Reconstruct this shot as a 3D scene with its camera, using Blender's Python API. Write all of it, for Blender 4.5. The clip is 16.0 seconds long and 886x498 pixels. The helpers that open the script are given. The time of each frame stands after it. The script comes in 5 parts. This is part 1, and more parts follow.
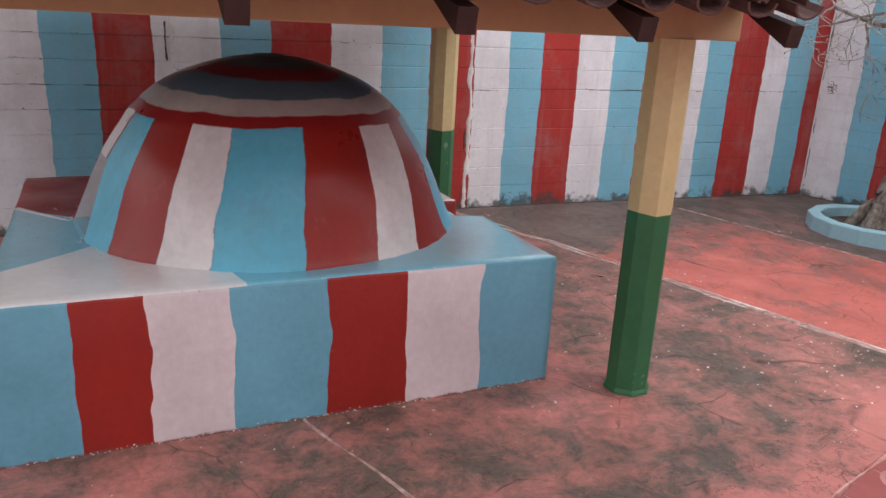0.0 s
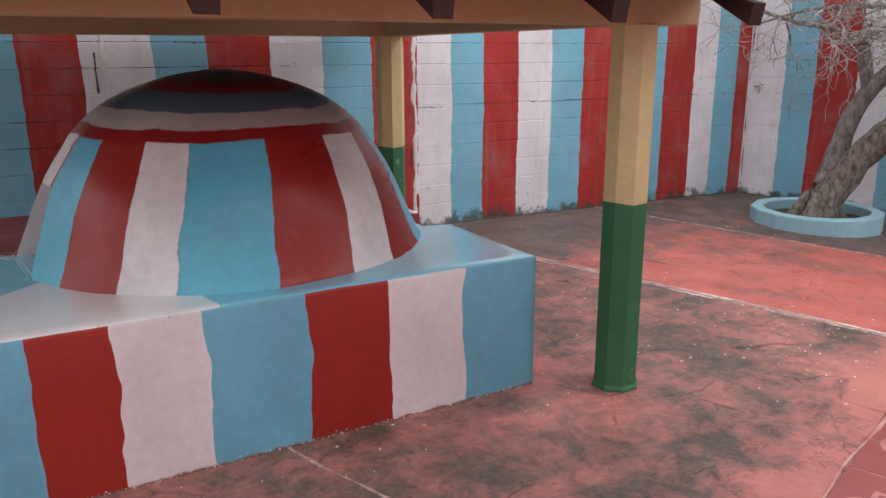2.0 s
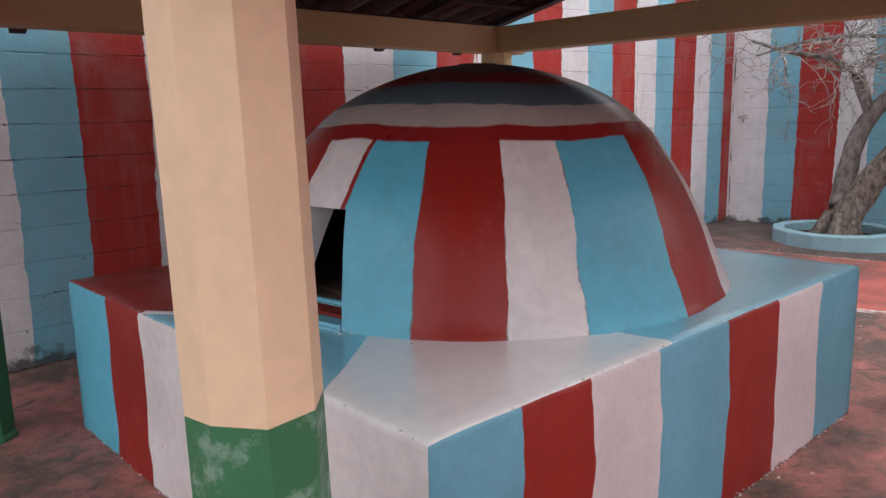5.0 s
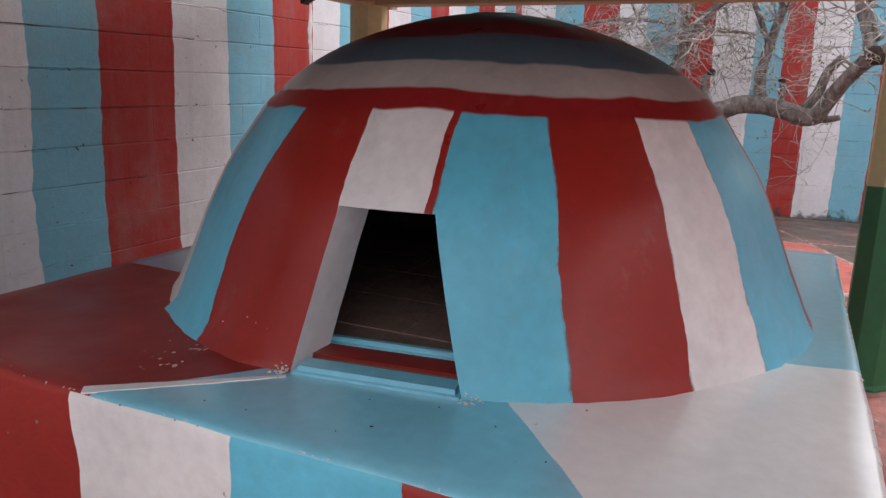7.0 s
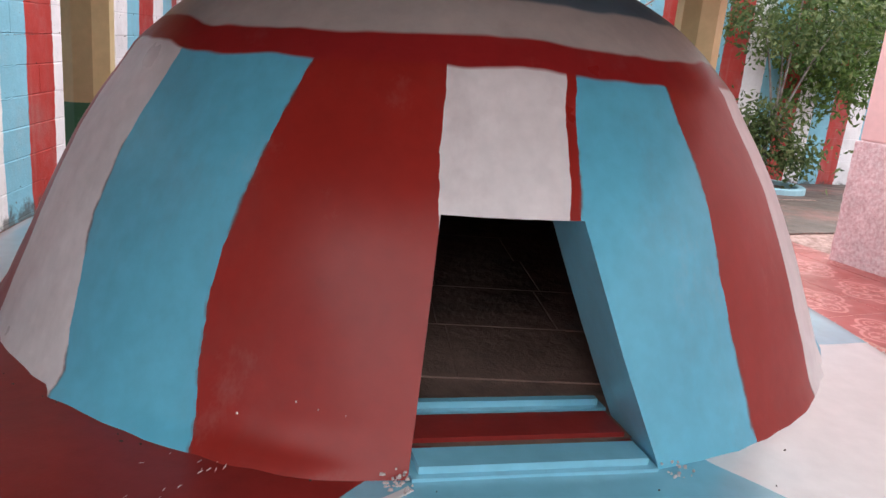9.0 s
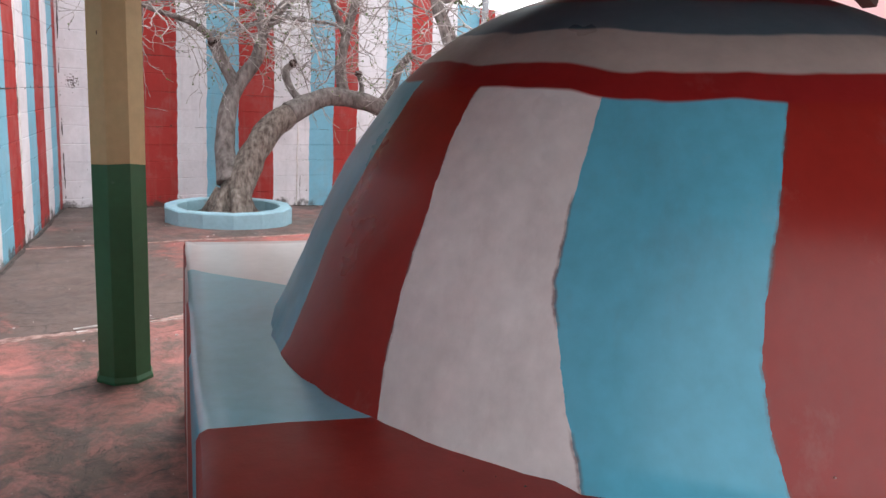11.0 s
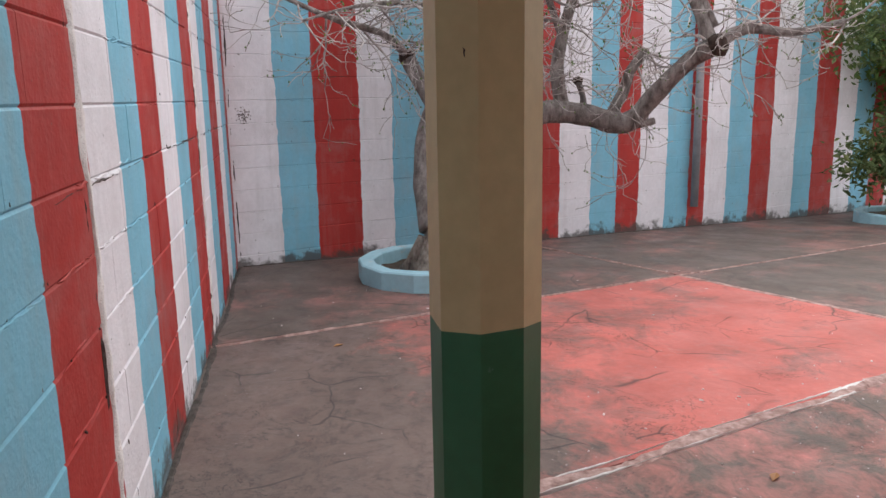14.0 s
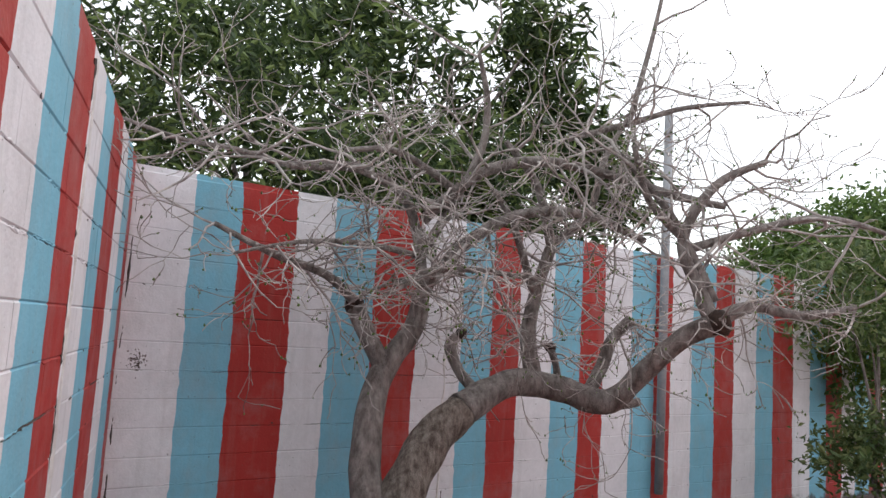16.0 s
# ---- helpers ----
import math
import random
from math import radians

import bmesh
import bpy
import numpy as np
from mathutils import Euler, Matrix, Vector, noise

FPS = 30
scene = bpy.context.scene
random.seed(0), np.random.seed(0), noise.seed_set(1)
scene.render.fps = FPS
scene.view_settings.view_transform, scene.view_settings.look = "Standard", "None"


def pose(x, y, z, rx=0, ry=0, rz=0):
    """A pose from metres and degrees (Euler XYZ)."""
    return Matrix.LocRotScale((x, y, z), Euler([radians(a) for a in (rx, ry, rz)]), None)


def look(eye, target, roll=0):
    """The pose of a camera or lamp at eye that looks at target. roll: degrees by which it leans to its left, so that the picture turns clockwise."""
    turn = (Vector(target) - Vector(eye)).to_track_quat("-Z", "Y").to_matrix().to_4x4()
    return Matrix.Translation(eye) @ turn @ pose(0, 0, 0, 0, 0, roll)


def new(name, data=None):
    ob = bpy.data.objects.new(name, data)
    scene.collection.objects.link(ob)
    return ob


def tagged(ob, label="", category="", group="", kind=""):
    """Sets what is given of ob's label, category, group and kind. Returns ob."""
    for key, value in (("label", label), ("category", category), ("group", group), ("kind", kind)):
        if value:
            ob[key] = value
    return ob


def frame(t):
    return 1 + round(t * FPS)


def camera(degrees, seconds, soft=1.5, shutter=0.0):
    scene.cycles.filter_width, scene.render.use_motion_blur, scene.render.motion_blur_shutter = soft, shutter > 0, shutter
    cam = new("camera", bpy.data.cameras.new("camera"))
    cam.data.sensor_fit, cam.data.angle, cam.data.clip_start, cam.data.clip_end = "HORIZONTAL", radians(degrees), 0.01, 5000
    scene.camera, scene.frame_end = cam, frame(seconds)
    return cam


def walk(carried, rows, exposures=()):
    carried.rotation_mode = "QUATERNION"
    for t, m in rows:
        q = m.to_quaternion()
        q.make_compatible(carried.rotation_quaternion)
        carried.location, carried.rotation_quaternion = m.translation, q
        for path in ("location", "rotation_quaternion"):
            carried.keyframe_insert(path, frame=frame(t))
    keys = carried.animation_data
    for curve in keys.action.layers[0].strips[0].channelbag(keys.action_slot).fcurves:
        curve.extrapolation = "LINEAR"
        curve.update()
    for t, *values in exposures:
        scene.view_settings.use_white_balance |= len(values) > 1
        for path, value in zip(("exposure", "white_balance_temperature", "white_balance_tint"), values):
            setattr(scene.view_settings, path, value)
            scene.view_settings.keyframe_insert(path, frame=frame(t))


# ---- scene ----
cam = camera(60.77, 16.0)
PATH = [
    (0, (-2.137, -3.222, 1.913), (-1.344, -1.484, 1.320), 3.0),
    (0.5, (-2.133, -3.250, 1.912), (-1.174, -1.593, 1.336), 2.1),
    (1, (-2.106, -3.249, 1.903), (-1.040, -1.655, 1.336), 1.3),
    (1.5, (-2.116, -3.143, 1.880), (-1.146, -1.492, 1.304), 1.0),
    (2, (-2.278, -3.038, 1.737), (-1.322, -1.355, 1.232), -0.2),
    (2.5, (-2.479, -2.847, 1.691), (-1.546, -1.125, 1.289), -1.4),
    (3, (-2.651, -2.649, 1.629), (-1.825, -0.872, 1.233), -2.2),
    (3.5, (-2.982, -2.372, 1.512), (-2.113, -0.613, 1.122), -1.8),
    (4, (-3.240, -1.936, 1.478), (-2.227, -0.243, 1.151), -2.6),
    (4.2, (-3.363, -1.793, 1.459), (-2.293, -0.135, 1.132), -2.4),
    (6.5, (-3.830, -0.050, 1.440), (-2.115, 0.892, 1.023), 1.2),
    (7, (-3.762, 0.246, 1.428), (-1.984, 1.049, 0.991), 1.9),
    (7.5, (-3.689, 0.547, 1.400), (-1.811, 1.053, 0.933), 2.8),
    (8, (-3.448, 0.820, 1.370), (-1.539, 1.148, 0.871), 2.7),
    (8.5, (-3.389, 1.090, 1.367), (-1.461, 1.169, 0.840), 4.3),
    (9, (-3.383, 1.386, 1.379), (-1.463, 1.165, 0.865), 5.3),
    (9.5, (-3.232, 1.678, 1.357), (-1.342, 1.253, 0.858), 3.6),
    (10, (-3.271, 1.972, 1.372), (-1.397, 1.468, 0.888), 2.7),
    (10.2, (-3.259, 2.110, 1.312), (-1.407, 1.475, 0.905), 4.1),
    (12.5, (-2.082, 2.711, 1.393), (-0.226, 2.072, 1.009), 0.8),
    (13, (-1.665, 2.756, 1.430), (0.242, 2.290, 1.046), -1.0),
    (13.5, (-1.312, 2.963, 1.425), (0.606, 2.551, 1.034), -1.2),
    (14, (-0.970, 3.104, 1.426), (0.954, 2.728, 1.029), -1.1),
    (14.5, (-0.557, 3.122, 1.483), (1.388, 2.782, 1.169), 0.8),
    (15, (-0.214, 3.211, 1.497), (1.747, 2.838, 1.373), 2.1),
    (15.5, (0.051, 3.234, 1.555), (1.982, 2.716, 1.617), 3.4),
    (16, (0.383, 3.158, 1.600), (2.276, 2.553, 1.822), 3.5),
]
walk(cam, [(t, look(eye, target, roll)) for t, eye, target, roll in PATH], [(0, 0.08), (2, 0.08), (3.5, 0.1), (4, 0.12), (6.4, -0.06), (7, 0.22), (7.5, 0.4), (8, 0.54), (9.5, 0.76), (10.2, 0.8), (12.5, 0.65), (13, 0.4), (14, 0.25), (15, 0.25), (15.5, 0.22), (16, -0.05)])

# ---- light ----
SUN_ELEV, SUN_TURN = radians(48), radians(125)
world = bpy.data.worlds.new("world")
scene.world = world
world.use_nodes = True
wt = world.node_tree
wt.nodes.clear()
w_out = wt.nodes.new("ShaderNodeOutputWorld")
w_bg = wt.nodes.new("ShaderNodeBackground")
w_sky = wt.nodes.new("ShaderNodeTexSky")
w_sky.sky_type = "NISHITA"
w_sky.sun_disc = False
w_sky.sun_elevation, w_sky.sun_rotation = SUN_ELEV, SUN_TURN
w_hsv = wt.nodes.new("ShaderNodeMixRGB")
w_hsv.inputs["Fac"].default_value = 0.8
w_hsv.inputs["Color2"].default_value = (10.5, 10.6, 10.8, 1)
wt.links.new(w_sky.outputs[0], w_hsv.inputs["Color1"])
wt.links.new(w_hsv.outputs[0], w_bg.inputs["Color"])
w_bg.inputs["Strength"].default_value = 0.16
wt.links.new(w_bg.outputs[0], w_out.inputs["Surface"])

sun_data = bpy.data.lights.new("sun", "SUN")
sun_data.energy, sun_data.angle, sun_data.color = 1.0, radians(45), (1.0, 0.97, 0.93)
sun = new("sun", sun_data)
sun_way = Vector((math.sin(SUN_TURN) * math.cos(SUN_ELEV), math.cos(SUN_TURN) * math.cos(SUN_ELEV), math.sin(SUN_ELEV)))
sun.matrix_world = look(sun_way * 20, (0, 0, 0))


# ---- materials ----
class Nodes:
    def __init__(self, name):
        self.m = bpy.data.materials.new(name)
        self.m.use_nodes = True
        self.t = self.m.node_tree
        self.t.nodes.clear()
        self.out = self.t.nodes.new("ShaderNodeOutputMaterial")
        self.b = self.t.nodes.new("ShaderNodeBsdfPrincipled")
        self.t.links.new(self.b.outputs[0], self.out.inputs[0])
        self.geo = self.t.nodes.new("ShaderNodeNewGeometry")
        self.pos = self.geo.outputs["Position"]

    def put(self, socket, v):
        if isinstance(v, bpy.types.NodeSocket):
            self.t.links.new(v, socket)
        elif isinstance(v, (tuple, list)) and socket.type == "RGBA" and len(v) == 3:
            socket.default_value = (*v, 1)
        else:
            socket.default_value = v

    def math(self, op, a, b=0.0, c=0.0, clamp=False):
        n = self.t.nodes.new("ShaderNodeMath")
        n.operation, n.use_clamp = op, clamp
        for s, v in zip(n.inputs, (a, b, c)):
            self.put(s, v)
        return n.outputs[0]

    def noise(self, scale, detail=3.0, rough=0.55, vec=None, stretch=None):
        n = self.t.nodes.new("ShaderNodeTexNoise")
        v = vec or self.pos
        if stretch:
            mp = self.t.nodes.new("ShaderNodeMapping")
            mp.inputs["Scale"].default_value = stretch
            self.t.links.new(v, mp.inputs["Vector"])
            v = mp.outputs[0]
        self.t.links.new(v, n.inputs["Vector"])
        n.inputs["Scale"].default_value, n.inputs["Detail"].default_value, n.inputs["Roughness"].default_value = scale, detail, rough
        return n.outputs["Fac"]

    def ramp(self, fac, stops, constant=False):
        n = self.t.nodes.new("ShaderNodeValToRGB")
        r = n.color_ramp
        r.interpolation = "CONSTANT" if constant else "LINEAR"
        while len(r.elements) < len(stops):
            r.elements.new(0.5)
        for e, (p, c) in zip(r.elements, sorted(stops, key=lambda s: s[0])):
            e.position = p
            e.color = (*c, 1) if len(c) == 3 else c
        self.put(n.inputs[0], fac)
        return n.outputs[0]

    def soft(self, fac, a, b):
        """A noise spread smoothly over a to b, with no flat plateaus."""
        out = self.range(fac, 0.3, 0.7, a, b)
        out.node.clamp = False
        return out

    def range(self, fac, lo, hi, a=0.0, b=1.0, way="LINEAR"):
        n = self.t.nodes.new("ShaderNodeMapRange")
        n.interpolation_type = way
        for s, v in zip(n.inputs, (fac, lo, hi, a, b)):
            self.put(s, v)
        return n.outputs[0]

    def mix(self, fac, a, b, mode="MIX"):
        n = self.t.nodes.new("ShaderNodeMixRGB")
        n.blend_type = mode
        for s, v in zip(n.inputs, (fac, a, b)):
            self.put(s, v)
        return n.outputs[0]

    def xyz(self, vec=None):
        n = self.t.nodes.new("ShaderNodeSeparateXYZ")
        self.t.links.new(vec or self.pos, n.inputs[0])
        return n.outputs

    def bump(self, height, strength=0.3, distance=0.01):
        n = self.t.nodes.new("ShaderNodeBump")
        n.inputs["Strength"].default_value, n.inputs["Distance"].default_value = strength, distance
        self.put(n.inputs["Height"], height)
        self.t.links.new(n.outputs[0], self.b.inputs["Normal"])

    def done(self, color, rough=0.6, metal=0.0, spec=0.5, coat=0.0):
        self.b.inputs["Coat Weight"].default_value = coat
        self.b.inputs["Coat Roughness"].default_value = 0.2
        self.put(self.b.inputs["Base Color"], color)
        self.put(self.b.inputs["Roughness"], rough)
        self.put(self.b.inputs["Metallic"], metal)
        self.put(self.b.inputs["Specular IOR Level"], spec)
        return self.m


RED, BLUE, WHITE = (0.39, 0.032, 0.026), (0.2, 0.47, 0.6), (0.76, 0.74, 0.77)
OV_RED, OV_BLUE, OV_WHITE = (0.3, 0.022, 0.016), (0.115, 0.46, 0.62), (0.74, 0.71, 0.71)


def shade_paint(n, color, grain=0.1):
    """Uneven brushwork and grime over a paint colour."""
    big = n.soft(n.noise(1.7, 3), 1 - grain, 1 + grain)
    fine = n.soft(n.noise(26, 4), 1 - grain * 0.45, 1 + grain * 0.45)
    return n.mix(1.0, n.mix(1.0, color, big, "MULTIPLY"), fine, "MULTIPLY")


def stripe_color(n, coord, bounds, colors):
    """Bands of paint: bounds are the edges, one colour more than bounds."""
    lo, hi = bounds[0] - 1.0, bounds[-1] + 1.0
    fac = n.range(coord, lo, hi)
    stops = [(0.0, colors[0])] + [((b - lo) / (hi - lo), c) for b, c in zip(bounds, colors[1:])]
    return n.ramp(fac, stops, True)


def wall_paint(name, axis, offset, bounds, colors, fall):
    """Striped masonry paint, hand-brushed edges, grime near the ground, bare flakes."""
    n = Nodes(name)
    d = n.t.nodes.new("ShaderNodeVectorMath")
    d.operation = "DOT_PRODUCT"
    n.t.links.new(n.pos, d.inputs[0])
    d.inputs[1].default_value = axis
    u = n.math("ADD", d.outputs["Value"], offset)
    z = n.math("ADD", n.xyz()[2], n.math("MAXIMUM", 0.0, n.math("MULTIPLY_ADD", u, fall[0], fall[1])))
    w1 = n.range(n.noise(1.3, 1, stretch=(0.4, 0.4, 1)), 0.3, 0.7, -0.014, 0.014)
    w2 = n.range(n.noise(9, 2), 0.3, 0.7, -0.008, 0.008)
    u = n.math("ADD", u, n.math("ADD", w1, w2))
    halves = []
    for k in range(0, len(colors), 28):
        halves.append((k, min(k + 28, len(colors))))
    col = None
    for a, b in halves:
        c = stripe_color(n, u, bounds[a:b - 1], colors[a:b])
        col = c if col is None else n.mix(n.math("GREATER_THAN", u, bounds[a - 1]), col, c)
    col = shade_paint(n, col, 0.09)
    streak = n.range(n.noise(5, 4, stretch=(2.2, 2.2, 0.18)), 0.52, 0.8, 0, 0.22)
    col = n.mix(streak, col, (0.3, 0.27, 0.25))
    blot = n.range(n.noise(2.4, 6, 0.65), 0.5, 0.75, 0, 0.3)
    col = n.mix(blot, col, (0.34, 0.31, 0.3))
    rise = n.math("ADD", z, n.range(n.noise(5.5, 6, 0.65), 0.32, 0.68, -0.13, 0.1))
    damp = n.range(rise, 0.0, 0.075, 0.85, 0.0)
    col = n.mix(damp, col, (0.07, 0.062, 0.055))
    flake = n.range(n.noise(38, 2), 0.735, 0.76, 0, 0.75)
    col = n.mix(flake, col, (0.12, 0.1, 0.09))
    n.bump(n.math("ADD", n.noise(60, 4), n.math("MULTIPLY", n.noise(7, 3), 1.4)), 0.35, 0.008)
    return n.done(col, n.range(n.noise(6), 0.3, 0.7, 0.5, 0.75), spec=0.35)


def wbr(start, count):
    order = [WHITE, BLUE, RED]
    return [order[(start + i) % 3] for i in range(count)]


BACK_EDGES = [-6.1, -5.6, -5.1, -4.65, -4.15, -3.65, -3.13, -2.59, -2.178, -1.775, -1.235, -0.815, -0.25, 0.235, 0.71,
              1.195, 1.61, 1.99, 2.42, 2.855, 3.29, 3.69, 4.12, 4.535, 4.99, 5.385, 5.77]
M_BACK = wall_paint("striped_paint_back", (1, 0, 0), 0, BACK_EDGES, wbr(2, len(BACK_EDGES) + 1), (0.02, -0.035))
WALL_SLOPE = 0.34
wl = math.hypot(WALL_SLOPE, 1)
RD = Vector((WALL_SLOPE / wl, -1 / wl, 0))
R0 = Vector((6.03, 3.65, 0))
RIGHT_EDGES = [0.42, 0.79, 1.21, 1.585, 2.0, 2.45, 2.98, 3.335, 3.69, 4.14, 4.54, 4.93, 5.395, 5.76, 6.09, 6.51, 6.94, 7.38, 7.9,
               8.3, 8.8, 9.25, 9.7, 10.15, 10.6, 11.05, 11.5, 11.95, 12.4, 12.85, 13.3, 13.75, 14.2, 14.65, 15.1]
M_RIGHT = wall_paint("striped_paint_right", tuple(RD), -RD.dot(R0), RIGHT_EDGES, wbr(0, len(RIGHT_EDGES) + 1), (0.037, 0.075))


def oven_face(name, axis, bounds, colors):
    n = Nodes(name)
    u = n.xyz()[axis]
    u = n.math("ADD", u, n.range(n.noise(3.6, 1, stretch=(0.5, 0.5, 1)), 0.3, 0.7, -0.02, 0.02))
    u = n.math("ADD", u, n.range(n.noise(20, 1), 0.3, 0.7, -0.0018, 0.0012))
    col = shade_paint(n, stripe_color(n, u, bounds, colors), 0.13)
    z = n.math("ADD", n.xyz()[2], n.range(n.noise(14, 4), 0.3, 0.7, -0.012, 0.006))
    col = n.mix(n.range(z, 0.0, 0.012, 1, 0), col, (0.2, 0.09, 0.075))
    chip = n.range(n.noise(30, 2), 0.75, 0.765, 0, 0.7)
    col = n.mix(chip, col, (0.25, 0.2, 0.18))
    n.bump(n.math("ADD", n.noise(8, 4), n.math("MULTIPLY", n.noise(70, 3), 0.25)), 0.3, 0.014)
    return n.done(col, n.soft(n.noise(5), 0.42, 0.6), spec=0.4)


# Oven colours darkened for the front: its weaker light is put into the paint.
FR_RED_SHADED, FR_BLUE_SHADED, FR_WHITE_SHADED = (0.29, 0.02, 0.014), (0.14, 0.38, 0.5), (0.66, 0.61, 0.63)
M_FRONT = oven_face("striped_paint_oven_front_shaded", 0, [-2.345, -2.04, -1.69, -1.242, -0.85, -0.44],
                    [FR_BLUE_SHADED, FR_RED_SHADED, FR_WHITE_SHADED, FR_BLUE_SHADED, FR_RED_SHADED, FR_WHITE_SHADED, FR_BLUE_SHADED])
M_LEFT = oven_face("striped_paint_oven_side", 1, [0.43, 0.78, 1.21, 1.64, 2.02],
                   [OV_WHITE, OV_RED, OV_BLUE, OV_WHITE, OV_RED, OV_BLUE])
M_REAR = oven_face("striped_paint_oven_rear", 0, [-2.2, -1.75, -1.3, -0.85, -0.4],
                   [OV_WHITE, OV_RED, OV_BLUE, OV_RED, OV_WHITE, OV_RED])


def plain_paint(name, color, grain=0.12, rough=(0.4, 0.6), relief=0.25, wear=None, wear_at=0.62, coat=0.0):
    n = Nodes(name)
    col = shade_paint(n, color, grain)
    if wear:
        col = n.mix(n.range(n.noise(3.4, 6, 0.7), wear_at, wear_at + 0.05, 0, 0.8), col, wear)
    n.bump(n.math("ADD", n.noise(7, 2), n.math("MULTIPLY", n.noise(70, 2), 0.2)), relief, 0.006)
    return n.done(col, n.soft(n.noise(4, 1), *rough), spec=0.4, coat=coat)


# Lightened copies of the oven's white and blue: light on the top is painted in.
M_WHITE_LIT = plain_paint("oven_white_lit", (0.86, 0.84, 0.84), 0.09, (0.3, 0.3), 0.2, coat=1.0)
M_BLUE_LIT = plain_paint("oven_blue_lit", (0.22, 0.56, 0.71), 0.12, (0.3, 0.3), 0.2, coat=1.0)
M_TOP_RED = plain_paint("oven_red", (0.27, 0.026, 0.022), 0.2, (0.3, 0.5), 0.3, (0.5, 0.4, 0.36), 0.67)
M_JAMB_WHITE = plain_paint("jamb_white", (0.74, 0.72, 0.72), 0.12)
M_BEIGE = plain_paint("beige_paint", (0.57, 0.46, 0.24), 0.12, (0.45, 0.6), 0.15)
M_GREEN = plain_paint("green_paint", (0.03, 0.14, 0.06), 0.14, (0.4, 0.55), 0.15, (0.2, 0.34, 0.26), 0.64)
# Lighter copy of the beige: stronger light on the front-left post is in its colour.
M_BEIGE_LIT = plain_paint("lit_beige_paint", (0.72, 0.54, 0.36), 0.1, (0.45, 0.6), 0.15)
M_GREEN_WORN = plain_paint("worn_green_paint", (0.035, 0.15, 0.07), 0.14, (0.4, 0.55), 0.15, (0.22, 0.36, 0.28), 0.55)
M_BEAM = plain_paint("beam_paint", (0.47, 0.31, 0.16), 0.08, (0.5, 0.65), 0.15)
M_RING_BLUE = plain_paint("planter_blue", (0.33, 0.55, 0.63), 0.12, (0.5, 0.65), 0.4, (0.5, 0.5, 0.48), 0.6)


def dome_paint():
    n = Nodes("striped_paint_dome")
    x, y, z = n.xyz()
    dx, dy = n.math("SUBTRACT", x, DOME_C[0]), n.math("SUBTRACT", y, DOME_C[1])
    ang = n.math("MULTIPLY", n.math("ARCTAN2", dy, dx), 57.29578)
    # the seam of the angle is turned to the hidden rear
    ang = n.math("ADD", ang, n.math("MULTIPLY", n.math("GREATER_THAN", ang, 20.0), -360.0))
    ang = n.math("ADD", ang, n.range(n.noise(2.6, 1, stretch=(0.6, 0.6, 1)), 0.3, 0.7, -0.9, 0.9))
    ang = n.math("ADD", ang, n.range(n.noise(17, 1), 0.3, 0.7, -0.13, 0.13))
    ang = n.math("ADD", ang, n.range(n.noise(42, 3, 0.7), 0.3, 0.7, -0.09, 0.09))
    lift = n.range(z, 0.72, 1.35)
    B = [(-286, -294), (-265.4, -265.4), (-241.3, -247.4), (-220.5, -226.5), (-203.7, -202), (-169.8, -164.9), (-147.6, -147.5), (-131.5, -129.5),
         (-117.3, -115.2), (-93.5, -90.2), (-72.2, -65.3), (-57.4, -46), (-36.5, -34)]
    BOW = {-203.7: -11.0, -220.5: -8.0, -147.6: -3.0, -241.3: -5.0}
    C = [OV_WHITE, OV_BLUE, OV_RED, OV_WHITE, OV_BLUE, OV_RED, OV_BLUE, OV_RED, OV_WHITE, OV_BLUE, OV_RED, OV_WHITE, OV_RED, OV_BLUE]
    col, seam = C[0], None
    bow = n.math("MULTIPLY", lift, n.math("SUBTRACT", 1.0, lift))
    for (b0, b1), c in zip(B, C[1:]):
        edge = n.range(lift, 0, 1, b0, b1)
        if b0 in BOW:
            edge = n.math("ADD", edge, n.math("MULTIPLY", bow, BOW[b0]))
        col = n.mix(n.math("GREATER_THAN", ang, edge), col, c)
        gap = n.math("ABSOLUTE", n.math("SUBTRACT", ang, edge))
        seam = gap if seam is None else n.math("MINIMUM", seam, gap)
    # dull overlapping brush strokes along the seams between the colours
    seam = n.math("MULTIPLY", n.range(seam, 0.12, 0.34, 1.0, 0.0), n.range(n.noise(7, 4, 0.7), 0.46, 0.6, 0, 0.75))
    col = n.mix(seam, col, (0.16, 0.08, 0.08))
    # the white panel over the mouth and the thin red edge beside it
    over = n.math("GREATER_THAN", z, 1.09)
    pan = n.math("MULTIPLY", over, n.math("MULTIPLY", n.math("GREATER_THAN", ang, -183.3), n.math("LESS_THAN", ang, n.range(lift, 0, 1, -170.6, -166.4))))
    col = n.mix(pan, col, OV_WHITE)
    # bands round the crown
    zb = n.math("ADD", z, n.range(n.noise(2.2, 3), 0.3, 0.7, -0.016, 0.016))
    for level, c in ((1.342, (0.3, 0.02, 0.02)), (1.393, (0.46, 0.41, 0.38)), (1.47, (0.1, 0.15, 0.19)), (1.553, (0.2, 0.02, 0.022)), (1.6, (0.1, 0.1, 0.1))):
        col = n.mix(n.range(zb, level - 0.002, level + 0.004), col, c)
    col = shade_paint(n, col, 0.14)
    scuff = n.range(n.noise(6.5, 6, 0.72, stretch=(1, 1, 0.55)), 0.6, 0.8, 0, 0.14)
    col = n.mix(scuff, col, (0.56, 0.47, 0.45))
    dull = n.range(n.noise(4.3, 6, 0.7, stretch=(1.4, 1.4, 0.4)), 0.53, 0.8, 0, 0.22)
    col = n.mix(dull, col, (0.17, 0.09, 0.085))
